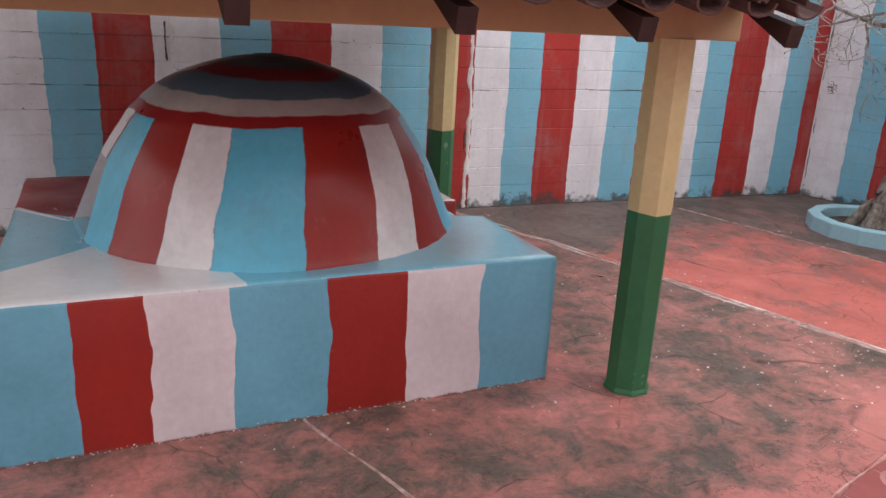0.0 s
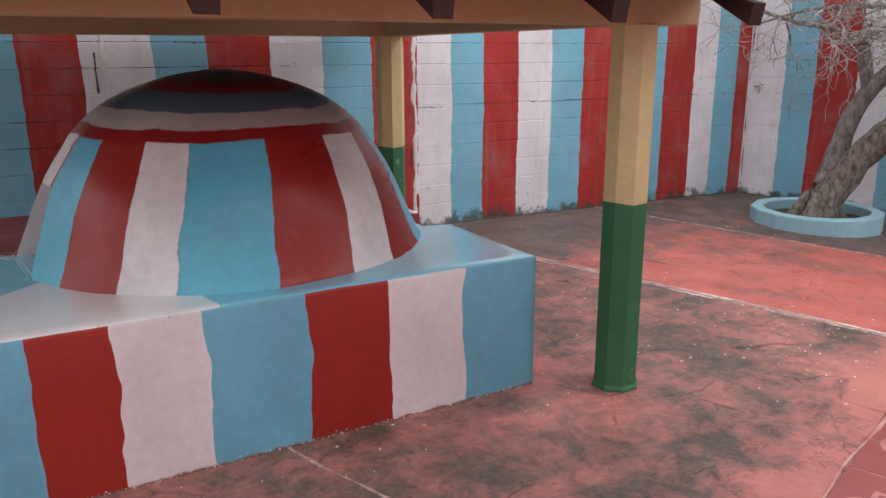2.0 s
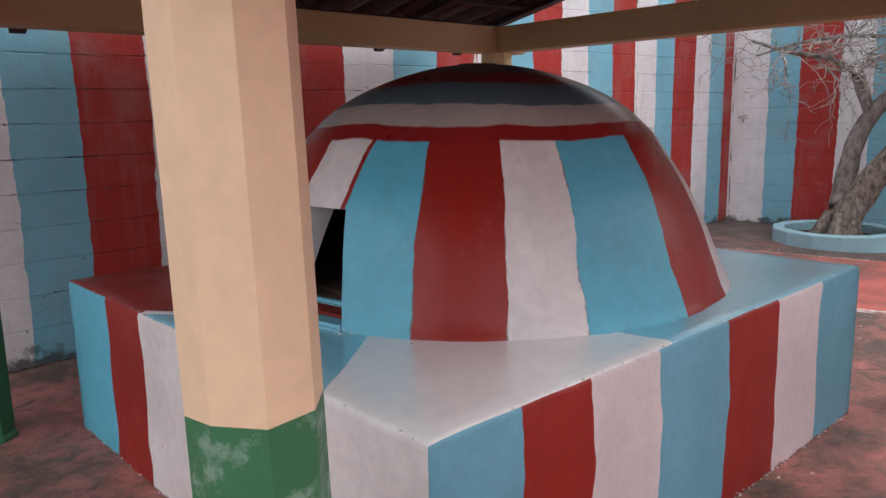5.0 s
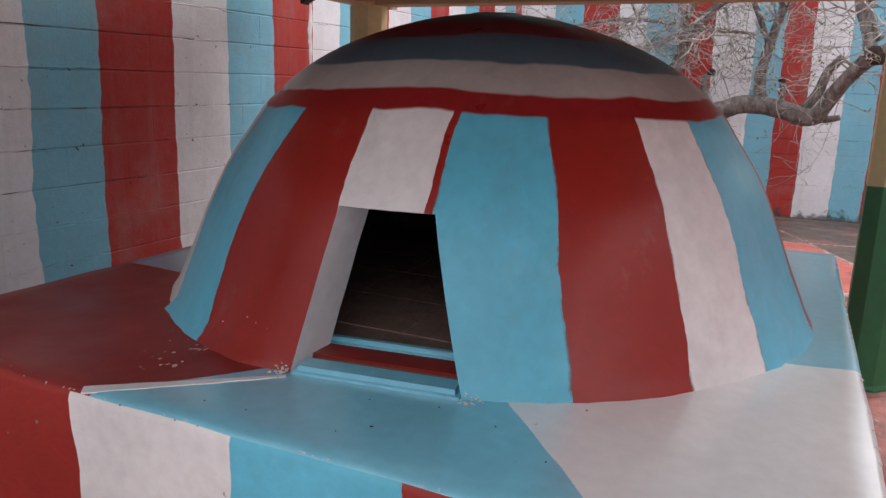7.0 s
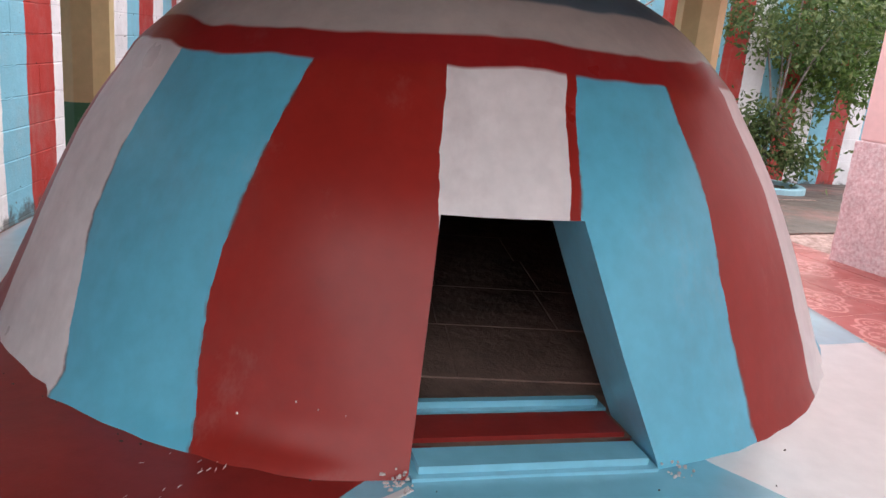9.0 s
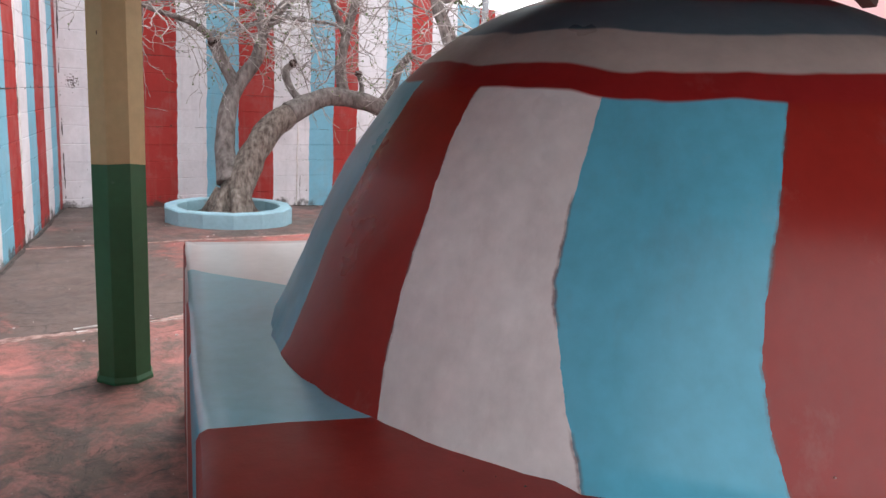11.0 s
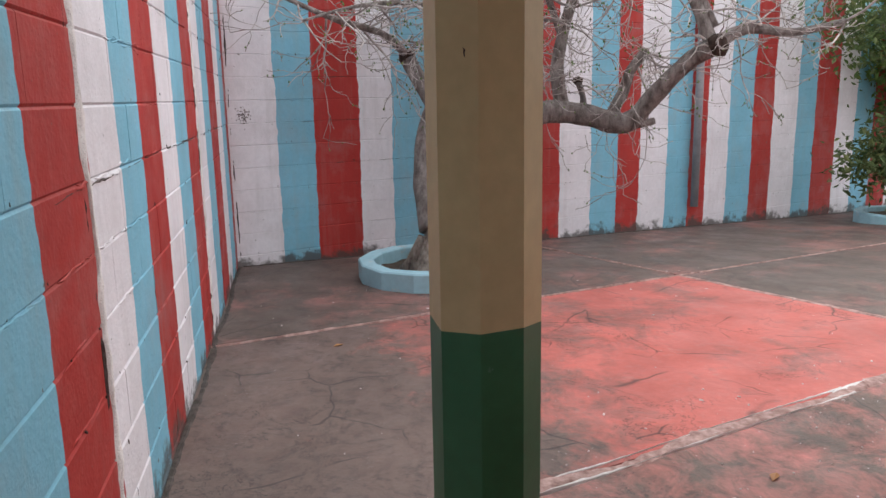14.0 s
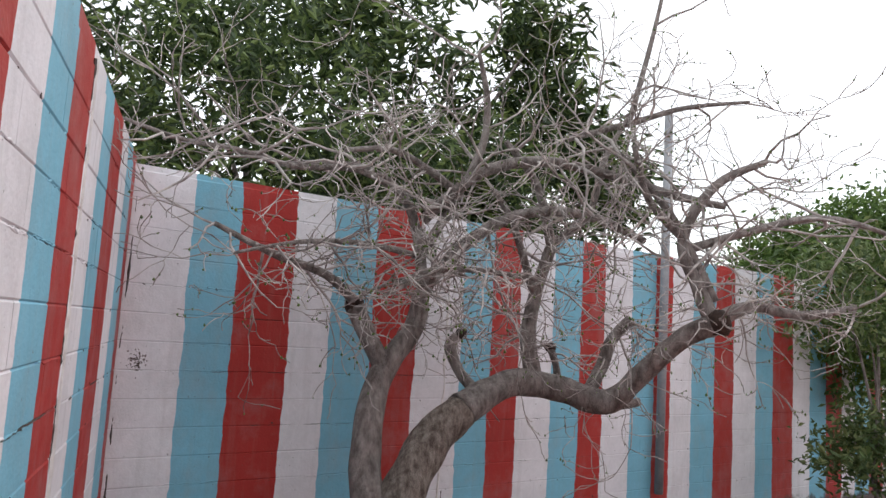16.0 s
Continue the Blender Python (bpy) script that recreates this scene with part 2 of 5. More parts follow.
    n.bump(n.math("ADD", n.noise(4, 2), n.math("MULTIPLY", n.noise(45, 2), 0.1)), 0.2, 0.012)
    return n.done(col, n.soft(n.noise(3.2, 4, 0.6), 0.26, 0.44), spec=0.32, coat=0.12)


DOME_C = (-1.262, 1.203)
M_DOME = dome_paint()


def concrete(name, red_at, red_col, dark_col, seed, scale=1.1, wear_from=None, clean_edge=False):
    """Worn red floor paint over stained concrete."""
    n = Nodes(name)
    mp = n.t.nodes.new("ShaderNodeMapping")
    mp.inputs["Location"].default_value = (seed, seed * 1.7, 0)
    n.t.links.new(n.pos, mp.inputs["Vector"])
    v = mp.outputs[0]
    warp = n.t.nodes.new("ShaderNodeVectorMath")
    warp.operation = "MULTIPLY_ADD"
    wn = n.t.nodes.new("ShaderNodeTexNoise")
    wn.inputs["Scale"].default_value = 3.1
    n.t.links.new(v, wn.inputs["Vector"])
    n.t.links.new(wn.outputs["Color"], warp.inputs[0])
    warp.inputs[1].default_value = (0.22, 0.22, 0)
    n.t.links.new(v, warp.inputs[2])
    v = warp.outputs[0]
    a = n.noise(scale, 4, 0.6, v)
    b = n.noise(scale * 4.2, 8, 0.76, v)
    c = n.noise(scale * 19, 6, 0.75, v)
    f = n.math("ADD", n.math("ADD", n.math("MULTIPLY", a, 0.44), n.math("MULTIPLY", b, 0.4)), n.math("MULTIPLY", c, 0.16))
    if wear_from:
        f = n.math("ADD", f, n.range(n.xyz()[1], *wear_from))
    if clean_edge:
        # the paint has lasted in a strip along the porch tiles
        x, y, z = n.xyz()
        away = n.math("ADD", n.math("MULTIPLY", n.math("SUBTRACT", x, 2.45), -0.309), n.math("MULTIPLY", n.math("ADD", y, 0.79), 0.951))
        f = n.math("SUBTRACT", f, n.range(away, 0.12, 0.5, 0.13, 0.0))
    m = n.range(f, red_at - 0.06, red_at + 0.085)
    col = n.mix(m, red_col, dark_col)
    pale = n.range(n.noise(6.5, 7, 0.78, v), 0.57, 0.7, 0, 0.45)
    col = n.mix(pale, col, (0.46, 0.28, 0.25))
    soot = n.range(n.noise(13, 7, 0.78, v), 0.48, 0.66, 0, 0.6)
    col = n.mix(n.math("MULTIPLY", soot, m), col, (0.022, 0.019, 0.018))
    fleck = n.range(n.noise(90, 2, 0.5), 0.72, 0.75, 0, 0.7)
    col = n.mix(n.math("MULTIPLY", fleck, n.range(n.noise(3.3, 3), 0.5, 0.6)), col, (0.6, 0.55, 0.52))
    vo = n.t.nodes.new("ShaderNodeTexVoronoi")
    vo.feature = "DISTANCE_TO_EDGE"
    vo.inputs["Scale"].default_value = 1.6
    n.t.links.new(v, vo.inputs["Vector"])
    crack = n.math("MULTIPLY", n.range(vo.outputs["Distance"], 0.0, 0.012, 0.8, 0.0), n.range(n.noise(1.9, 3), 0.5, 0.58))
    col = n.mix(crack, col, (0.03, 0.025, 0.022))
    vein = n.math("ABSOLUTE", n.math("SUBTRACT", n.noise(2.3, 6, 0.7, v), 0.5))
    vein = n.math("MULTIPLY", n.range(vein, 0.0, 0.007, 0.8, 0.0), n.range(n.noise(1.3, 3, 0.5, v), 0.5, 0.56))
    col = n.mix(vein, col, (0.035, 0.027, 0.024))
    col = shade_paint(n, col, 0.16)
    n.bump(n.math("ADD", n.noise(30, 5, 0.7), n.math("MULTIPLY", n.noise(4, 3), 1.2)), 0.35, 0.012)
    return n.done(col, n.range(n.noise(3.1, 4), 0.3, 0.7, 0.45, 0.75), spec=0.4)


M_SLAB_OVEN = concrete("worn_red_concrete", 0.464, (0.52, 0.185, 0.16), (0.135, 0.095, 0.077), 3.1, 1.3, None, True)
M_SLAB_RED = concrete("bright_red_concrete", 0.57, (0.53, 0.135, 0.11), (0.15, 0.105, 0.09), 7.7, 0.8, (1.3, 3.0, 0.0, 0.22))
M_SLAB_GREY = concrete("bare_stained_concrete", 0.41, (0.34, 0.15, 0.13), (0.125, 0.092, 0.077), 12.3, 0.8)


def rough_stuff(name, c1, c2, scale, rough=0.85, bump=0.5, dist=0.02, stretch=None, spec=0.3):
    n = Nodes(name)
    f = n.noise(scale, 6, 0.65, stretch=stretch)
    col = n.mix(n.range(f, 0.35, 0.65), c1, c2)
    col = shade_paint(n, col, 0.15)
    n.bump(n.noise(scale * 3, 5, 0.7, stretch=stretch), bump, dist)
    return n.done(col, rough, spec=spec)


M_JOINT = rough_stuff("pale_joint_mortar", (0.6, 0.42, 0.38), (0.26, 0.15, 0.13), 18)
M_PINKJOINT = rough_stuff("pink_edge_paint", (0.68, 0.4, 0.36), (0.5, 0.22, 0.19), 10)
M_WHITE_SPLASH = rough_stuff("white_paint_splash", (0.8, 0.78, 0.76), (0.66, 0.62, 0.6), 12)
M_EARTH = rough_stuff("earth", (0.1, 0.075, 0.055), (0.05, 0.038, 0.03), 14)
M_GROUND = rough_stuff("ground_dirt", (0.13, 0.1, 0.075), (0.08, 0.065, 0.05), 1.2)
M_BARK = rough_stuff("grey_bark", (0.34, 0.305, 0.285), (0.12, 0.1, 0.092), 15, 0.85, 0.9, 0.03, (1, 1, 0.45))
M_BARK_LOW = rough_stuff("rough_brown_bark", (0.44, 0.38, 0.33), (0.13, 0.1, 0.085), 17, 0.9, 1.0, 0.05, (1.3, 1.3, 0.6))
M_TWIG = rough_stuff("pale_twig", (0.62, 0.58, 0.55), (0.17, 0.14, 0.13), 6, 0.8, 0.3)
M_CUT = rough_stuff("dark_cut_wood", (0.07, 0.045, 0.035), (0.03, 0.02, 0.017), 20)
M_STEEL = rough_stuff("galvanised_steel", (0.36, 0.37, 0.39), (0.26, 0.27, 0.29), 5, 0.5, 0.1)
M_DARKWOOD = rough_stuff("dark_stained_wood", (0.05, 0.02, 0.016), (0.025, 0.011, 0.01), 8, 0.6, 0.3, 0.01, (1, 0.2, 1))
M_MORTAR = rough_stuff("dark_wall_joint", (0.12, 0.1, 0.09), (0.045, 0.038, 0.034), 20)
M_SOOT = rough_stuff("sooty_masonry", (0.07, 0.055, 0.047), (0.03, 0.024, 0.02), 9)
M_HEARTH = rough_stuff("brown_hearth_tile", (0.3, 0.19, 0.15), (0.17, 0.11, 0.09), 6, 0.7)
M_PINK = plain_paint("pink_wall_paint", (0.8, 0.5, 0.5), 0.07, (0.6, 0.8), 0.15)
M_BOUNCE_WHITE = plain_paint("bounce_white", (0.75, 0.74, 0.72), 0.1, (0.7, 0.85), 0.4)
M_STUCCO = rough_stuff("rough_pink_stucco", (0.92, 0.74, 0.76), (0.7, 0.42, 0.45), 40, 0.9, 0.6, 0.03)
M_SIGN_GREEN = rough_stuff("green_stucco_paint", (0.02, 0.22, 0.09), (0.015, 0.16, 0.07), 34, 0.8, 1.0, 0.04)


def clay():
    n = Nodes("weathered_clay_tile")
    info = n.t.nodes.new("ShaderNodeObjectInfo")
    col = n.ramp(info.outputs["Random"], [(0.0, (0.05, 0.024, 0.022)), (0.5, (0.085, 0.034, 0.028)), (1.0, (0.04, 0.022, 0.024))])
    col = n.mix(n.range(n.noise(11, 5, 0.7), 0.5, 0.7, 0, 0.6), col, (0.13, 0.08, 0.07))
    n.bump(n.noise(40, 4), 0.4, 0.01)
    return n.done(shade_paint(n, col, 0.2), 0.75)


M_CLAY = clay()


def leafy(name, c1, c2, c3):
    n = Nodes(name)
    col = n.ramp(n.geo.outputs["Random Per Island"], [(0.0, c1), (0.55, c2), (1.0, c3)])
    n.b.inputs["Subsurface Weight"].default_value = 0.0
    tr = n.t.nodes.new("ShaderNodeBsdfTranslucent")
    n.t.links.new(col, tr.inputs["Color"])
    mixs = n.t.nodes.new("ShaderNodeMixShader")
    mixs.inputs[0].default_value = 0.3
    n.t.links.new(n.b.outputs[0], mixs.inputs[1])
    n.t.links.new(tr.outputs[0], mixs.inputs[2])
    n.t.links.new(mixs.outputs[0], n.out.inputs[0])
    return n.done(col, 0.55)


M_LEAF_DARK = leafy("dark_leaves", (0.022, 0.042, 0.014), (0.05, 0.09, 0.026), (0.2, 0.27, 0.08))
M_LEAF_BRIGHT = leafy("bright_leaves", (0.05, 0.1, 0.02), (0.1, 0.18, 0.035), (0.17, 0.25, 0.06))
M_LEAF_MID = leafy("mid_green_leaves", (0.045, 0.085, 0.025), (0.09, 0.14, 0.04), (0.2, 0.24, 0.09))
M_LEAF_DRY = leafy("dry_leaf", (0.5, 0.3, 0.05), (0.45, 0.2, 0.06), (0.55, 0.5, 0.4))


def tile_mat():
    """Each floor tile carries a quarter of a pale rosette; the corner of the rosette lies at the tile's own origin."""
    n = Nodes("patterned_red_tile")
    tc = n.t.nodes.new("ShaderNodeTexCoord")
    x, y, z = n.xyz(tc.outputs["Object"])
    ax, ay = n.math("ABSOLUTE", x), n.math("ABSOLUTE", y)

    def dist(a, b):
        return n.math("SQRT", n.math("ADD", n.math("MULTIPLY", a, a), n.math("MULTIPLY", b, b)))

    square = n.math("SUBTRACT", n.math("MAXIMUM", ax, ay), 0.178)
    lobe1 = n.math("SUBTRACT", dist(n.math("SUBTRACT", ax, 0.165), ay), 0.1)
    lobe2 = n.math("SUBTRACT", dist(ax, n.math("SUBTRACT", ay, 0.165)), 0.1)
    d = n.math("MINIMUM", square, n.math("MINIMUM", lobe1, lobe2))
    band = n.math("LESS_THAN", n.math("ABSOLUTE", d), 0.011)
    inside = n.math("LESS_THAN", d, -0.026)

    def ring(cx, cy, radius, width):
        far = dist(n.math("SUBTRACT", ax, cx), n.math("SUBTRACT", ay, cy))
        return n.math("LESS_THAN", n.math("ABSOLUTE", n.math("SUBTRACT", far, radius)), width)

    lace = None
    for cx, cy, radius in ((0.0, 0.0, 0.075), (0.09, 0.09, 0.06), (0.165, 0.0, 0.06), (0.0, 0.165, 0.06)):
        one = ring(cx, cy, radius, 0.0055)
        lace = one if lace is None else n.math("MAXIMUM", lace, one)
    leaf = None
    for cx, cy in ((0.045, 0.045), (0.125, 0.125), (0.05, 0.13), (0.13, 0.05), (0.195, 0.0), (0.0, 0.195), (0.12, 0.0), (0.0, 0.12)):
        px, py = n.math("SUBTRACT", ax, cx), n.math("SUBTRACT", ay, cy)
        turn_ = n.math("ARCTAN2", py, px)
        rim = n.math("ADD", 0.019, n.math("MULTIPLY", n.math("SINE", n.math("MULTIPLY", turn_, 3.0)), 0.008))
        one = n.math("LESS_THAN", dist(px, py), rim)
        leaf = one if leaf is None else n.math("MAXIMUM", leaf, one)
    f = n.math("MAXIMUM", band, n.math("MULTIPLY", inside, n.math("MAXIMUM", lace, n.math("MULTIPLY", leaf, 0.9))))
    col = n.mix(n.math("MULTIPLY", f, n.range(n.noise(9, 4), 0.3, 0.7, 0.55, 0.8)), (0.34, 0.072, 0.066), (0.62, 0.28, 0.26))
    col = shade_paint(n, col, 0.13)
    n.bump(n.noise(25, 3), 0.12, 0.005)
    return n.done(col, n.range(n.noise(4), 0.3, 0.7, 0.28, 0.5))


M_TILE = tile_mat()


# ---- mesh helpers ----
def mesh_of(name, verts, faces, mats, index=None, smooth=False):
    me = bpy.data.meshes.new(name)
    me.from_pydata([tuple(v) for v in verts], [], faces)
    for m in (mats if isinstance(mats, (list, tuple)) else [mats]):
        me.materials.append(m)
    if index:
        me.polygons.foreach_set("material_index", index)
    if smooth:
        me.polygons.foreach_set("use_smooth", [True] * len(faces))
    me.update()
    return me


def part(name, bm, material, parent=None, label="", smooth=False):
    me = bpy.data.meshes.new(name)
    bm.normal_update()
    bm.to_mesh(me)
    bm.free()
    for m in (material if isinstance(material, (list, tuple)) else [material]):
        me.materials.append(m)
    if smooth:
        me.polygons.foreach_set("use_smooth", [True] * len(me.polygons))
    ob = new(name, me)
    ob.parent = parent
    return tagged(ob, label)


def part_me(name, me, parent=None, label="", m=None):
    ob = new(name, me)
    ob.parent = parent
    if m is not None:
        ob.matrix_basis = m
    return tagged(ob, label)


def box(bm, x0, y0, z0, x1, y1, z1, bevel=0.0, m=None):
    vs = [bm.verts.new(((x0, x1)[i & 1], (y0, y1)[i >> 1 & 1], (z0, z1)[i >> 2])) for i in range(8)]
    fs = [bm.faces.new([vs[i] for i in f]) for f in ((0, 2, 3, 1), (4, 5, 7, 6), (0, 1, 5, 4), (2, 6, 7, 3), (0, 4, 6, 2), (1, 3, 7, 5))]
    if bevel:
        bmesh.ops.bevel(bm, geom=list({e for f in fs for e in f.edges}), offset=bevel, segments=2, affect="EDGES", profile=0.6)
    if m is not None:
        bmesh.ops.transform(bm, matrix=m, verts=bm.verts[:])
    return bm


def tube(verts, faces, pts, radii, seg=8, knob=0.0, cap=True):
    """Adds a tapering, slightly knotty limb along pts."""
    pts = [Vector(p) for p in pts]
    start = len(verts)
    side = None
    for i, p in enumerate(pts):
        d = (pts[min(i + 1, len(pts) - 1)] - pts[max(i - 1, 0)]).normalized()
        if side is None:
            side = d.orthogonal().normalized()
        side = (side - d * side.dot(d)).normalized()
        up = d.cross(side)
        for k in range(seg):
            a = 2 * math.pi * k / seg
            r = radii[i]
            if knob:
                r *= 1 + knob * noise.noise(Vector((p.x * 6 + math.cos(a) * 1.3, p.y * 6 + math.sin(a) * 1.3, p.z * 5)))
            verts.append(p + (side * math.cos(a) + up * math.sin(a)) * r)
    for i in range(len(pts) - 1):
        for k in range(seg):
            a, b = start + i * seg + k, start + i * seg + (k + 1) % seg
            faces.append((a, b, b + seg, a + seg))
    if cap:
        faces.append(tuple(start + k for k in reversed(range(seg))))
        faces.append(tuple(start + (len(pts) - 1) * seg + k for k in range(seg)))


def smooth_line(pts, radii, per=6):
    """Catmull-Rom through pts, with radii."""
    P = [Vector(p) for p in pts]
    out, rr = [], []
    for i in range(len(P) - 1):
        a, b, c, d = P[max(i - 1, 0)], P[i], P[i + 1], P[min(i + 2, len(P) - 1)]
        for k in range(per):
            t = k / per
            out.append(0.5 * ((2 * b) + (c - a) * t + (2 * a - 5 * b + 4 * c - d) * t * t + (3 * b - a - 3 * c + d) * t ** 3))
            rr.append(radii[i] * (1 - t) + radii[i + 1] * t)
    return out + [P[-1]], rr + [radii[-1]]


# ---- ground and floor ----
U = Vector((0.951, 0.309, 0)).normalized()      # along the house
V = Vector((-U.y, U.x, 0))                      # away from the house
ORG = Vector((2.45, -0.79, 0))                  # corner where the joints and the porch meet


def uv(p):
    d = Vector((p[0], p[1], 0)) - ORG
    return d.dot(U), d.dot(V)


def at_uv(u, v, z=0.0):
    p = ORG + U * u + V * v
    return Vector((p.x, p.y, z))


def floor_z(x, y):
    """The yard is level round the oven and falls gently away beyond the joint, more so towards the house side."""
    u, v = uv((x, y))
    return max(0.0, min(u, 9.0)) / 4.75 * (-0.19 + 0.037 * max(-6.0, min(v, 5.0)))


def laid(bm):
    """Cuts a flat sheet into half-metre strips and lets it follow the fall of the yard."""
    for axis in (U, V):
        for k in range(-19, 20):
            bmesh.ops.bisect_plane(bm, geom=bm.verts[:] + bm.edges[:] + bm.faces[:], plane_co=ORG + axis * (0.5 * k), plane_no=axis)
    for v in bm.verts:
        v.co.z += floor_z(v.co.x, v.co.y)
    return bm


ground = tagged(new("ground", mesh_of("ground", [(-80, -80, -0.75), (80, -80, -0.75), (80, 80, -0.75), (-80, 80, -0.75)], [(0, 1, 2, 3)], M_GROUND)),
                "bare brown earth round the walled yard", "ground", kind="structure")
bm = bmesh.new()
bm.faces.new([bm.verts.new(p) for p in ((-15, -12, -0.018), (14, -12, -0.018), (14, 4, -0.018), (-15, 4, -0.018))])
floor = tagged(part("floor", laid(bm), M_JOINT), "worn red painted concrete yard floor with cracked joints", "floor", kind="structure")


def slab(name, corners, material, label):
    """A concrete panel with a slightly rounded, crumbling rim."""
    bm = bmesh.new()
    n = len(corners)
    rim = []
    for i in range(n):
        a, b = Vector(corners[i]), Vector(corners[(i + 1) % n])
        steps = max(1, int((b - a).length / 0.09))
        for k in range(steps):
            p = a.lerp(b, k / steps)
            if k:
                nrm = Vector((-(b - a).y, (b - a).x, 0)).normalized()
                p += nrm * (0.016 * noise.noise(Vector((p.x * 5, p.y * 5, 3))) + 0.008)
            rim.append(p)
    cen = sum(rim, Vector()) / len(rim)
    top = [bm.verts.new((p.x, p.y, -0.006)) for p in rim]
    low = [bm.verts.new((p.x, p.y, -0.06)) for p in rim]
    ins = [bm.verts.new((*(p + (cen - p).normalized() * 0.014).xy, 0.0)) for p in rim]
    m = len(rim)
    for i in range(m):
        j = (i + 1) % m
        bm.faces.new((low[i], low[j], top[j], top[i]))
        bm.faces.new((top[i], top[j], ins[j], ins[i]))
    bm.faces.new(ins)
    return part(name, laid(bm), material, floor, label)


G = 0.014
slab("concrete_slab", [at_uv(-13, 0.0), at_uv(-G, 0.0), at_uv(-G, 6.5), at_uv(-13, 9.5)], M_SLAB_OVEN, "red painted concrete slab with black stains")
slab("concrete_slab", [at_uv(G, G), at_uv(2.405, G), at_uv(2.405, 5), at_uv(G, 6)], M_SLAB_RED, "bright red painted concrete slab")
slab("concrete_slab", [at_uv(2.435, G), at_uv(8, G), at_uv(8, 5), at_uv(2.435, 5)], M_SLAB_GREY, "bare grey-brown concrete slab")
slab("concrete_slab", [at_uv(2.435, -9), at_uv(8, -9), at_uv(8, -G), at_uv(2.435, -G)], M_SLAB_GREY, "bare grey-brown concrete slab")
slab("concrete_slab", [at_uv(0.1, -9), at_uv(2.405, -9), at_uv(2.405, -G), at_uv(0.1, -G)], M_SLAB_GREY, "stained concrete slab")


def ridge(name, a, b, width, material, label="pale joint mortar", height=0.006):
    """A broken strip of mortar or paint along a joint."""
    a, b = Vector(a), Vector(b)
    d = (b - a).normalized()
    s = Vector((-d.y, d.x, 0))
    steps = int((b - a).length / 0.035)
    vs, fs = [], []
    for i in range(steps + 1):
        p = a.lerp(b, i / steps)
        p.z += floor_z(p.x, p.y)
        w = width * (0.55 + 0.9 * abs(noise.noise(Vector((p.x * 3.1, p.y * 3.1, 1)))) + 0.5 * random.uniform(-0.4, 0.5))
        o = 0.5 * width * noise.noise(Vector((p.x * 2, p.y * 2, 9)))
        h = height * random.uniform(0.4, 1.0)
        if material == M_WHITE_SPLASH and name == "joint_mortar":
            w *= max(0.06, min(1.0, 0.55 + 2.4 * noise.noise(Vector((p.x * 2.6, p.y * 2.6, 4)))))
        vs += [p + s * (o - w / 2) + Vector((0, 0, -0.012)), p + s * (o - w / 5) + Vector((0, 0, h)), p + s * (o + w / 5) + Vector((0, 0, h * 0.8)), p + s * (o + w / 2) + Vector((0, 0, -0.012))]
    for i in range(steps):
        for k in range(3):
            j = i * 4 + k
            fs.append((j, j + 1, j + 5, j + 4))
    return part_me(name, mesh_of(name, vs, fs, material), floor, label)


ridge("joint_mortar", at_uv(0, 0.1), at_uv(0, 5.6), 0.13, M_JOINT, "pale crumbling joint mortar")
ridge("joint_mortar", at_uv(0.03, 0.05), at_uv(0.02, 1.5), 0.085, M_WHITE_SPLASH, "white paint spilled along a joint")
ridge("joint_mortar", at_uv(-0.03, 1.4), at_uv(-0.02, 4.0), 0.03, M_WHITE_SPLASH, "white paint spilled along a joint", 0.009)
ridge("joint_mortar", at_uv(0.04, 1.4), at_uv(0.05, 4.0), 0.022, M_WHITE_SPLASH, "white paint spilled along a joint", 0.009)
ridge("joint_mortar", at_uv(2.42, -5), at_uv(2.42, 4.2), 0.025, M_JOINT)
ridge("joint_mortar", at_uv(0, 0), at_uv(2.4, 0), 0.075, M_JOINT)
ridge("joint_mortar", at_uv(2.48, 0), at_uv(6, 0), 0.03, M_JOINT)
ridge("joint_mortar", (-1.36, 0.0, 0), (-0.74, -1.8, 0), 0.035, M_JOINT)
ridge("joint_mortar", at_uv(-6, 0.004), at_uv(-0.7, 0.004), 0.04, M_PINKJOINT, "pink paint along the tile edge", 0.009)
ridge("paint_splash", at_uv(-0.8, 0.035), at_uv(0.02, 0.03), 0.14, M_WHITE_SPLASH, "white paint spilled along the tile edge")


# ---- block walls ----
def block_mesh(length, height=0.2, depth=0.03, bev=0.007, gap=0.0):
    bm = bmesh.new()
    vs = []
    for x, z, y in ((gap, gap, 0.0055), (length - gap, gap, 0.0055), (length - gap, height - gap, 0.0055), (gap, height - gap, 0.0055)):
        vs.append(bm.verts.new((x, y, z)))
    fr = []
    for x, z in ((gap, gap + bev), (length - gap, gap + bev), (length - gap, height - gap - bev), (gap, height - gap - bev)):
        fr.append(bm.verts.new((x, 0.0, z)))
    bk = [bm.verts.new((v.co.x, depth, v.co.z)) for v in vs]
    bm.faces.new(fr)
    for i in range(4):
        j = (i + 1) % 4
        bm.faces.new((vs[i], vs[j], fr[j], fr[i]))
        bm.faces.new((bk[i], bk[j], vs[j], vs[i]))
    bm.normal_update()
    me = bpy.data.meshes.new("block")
    bm.to_mesh(me)
    bm.free()
    return me


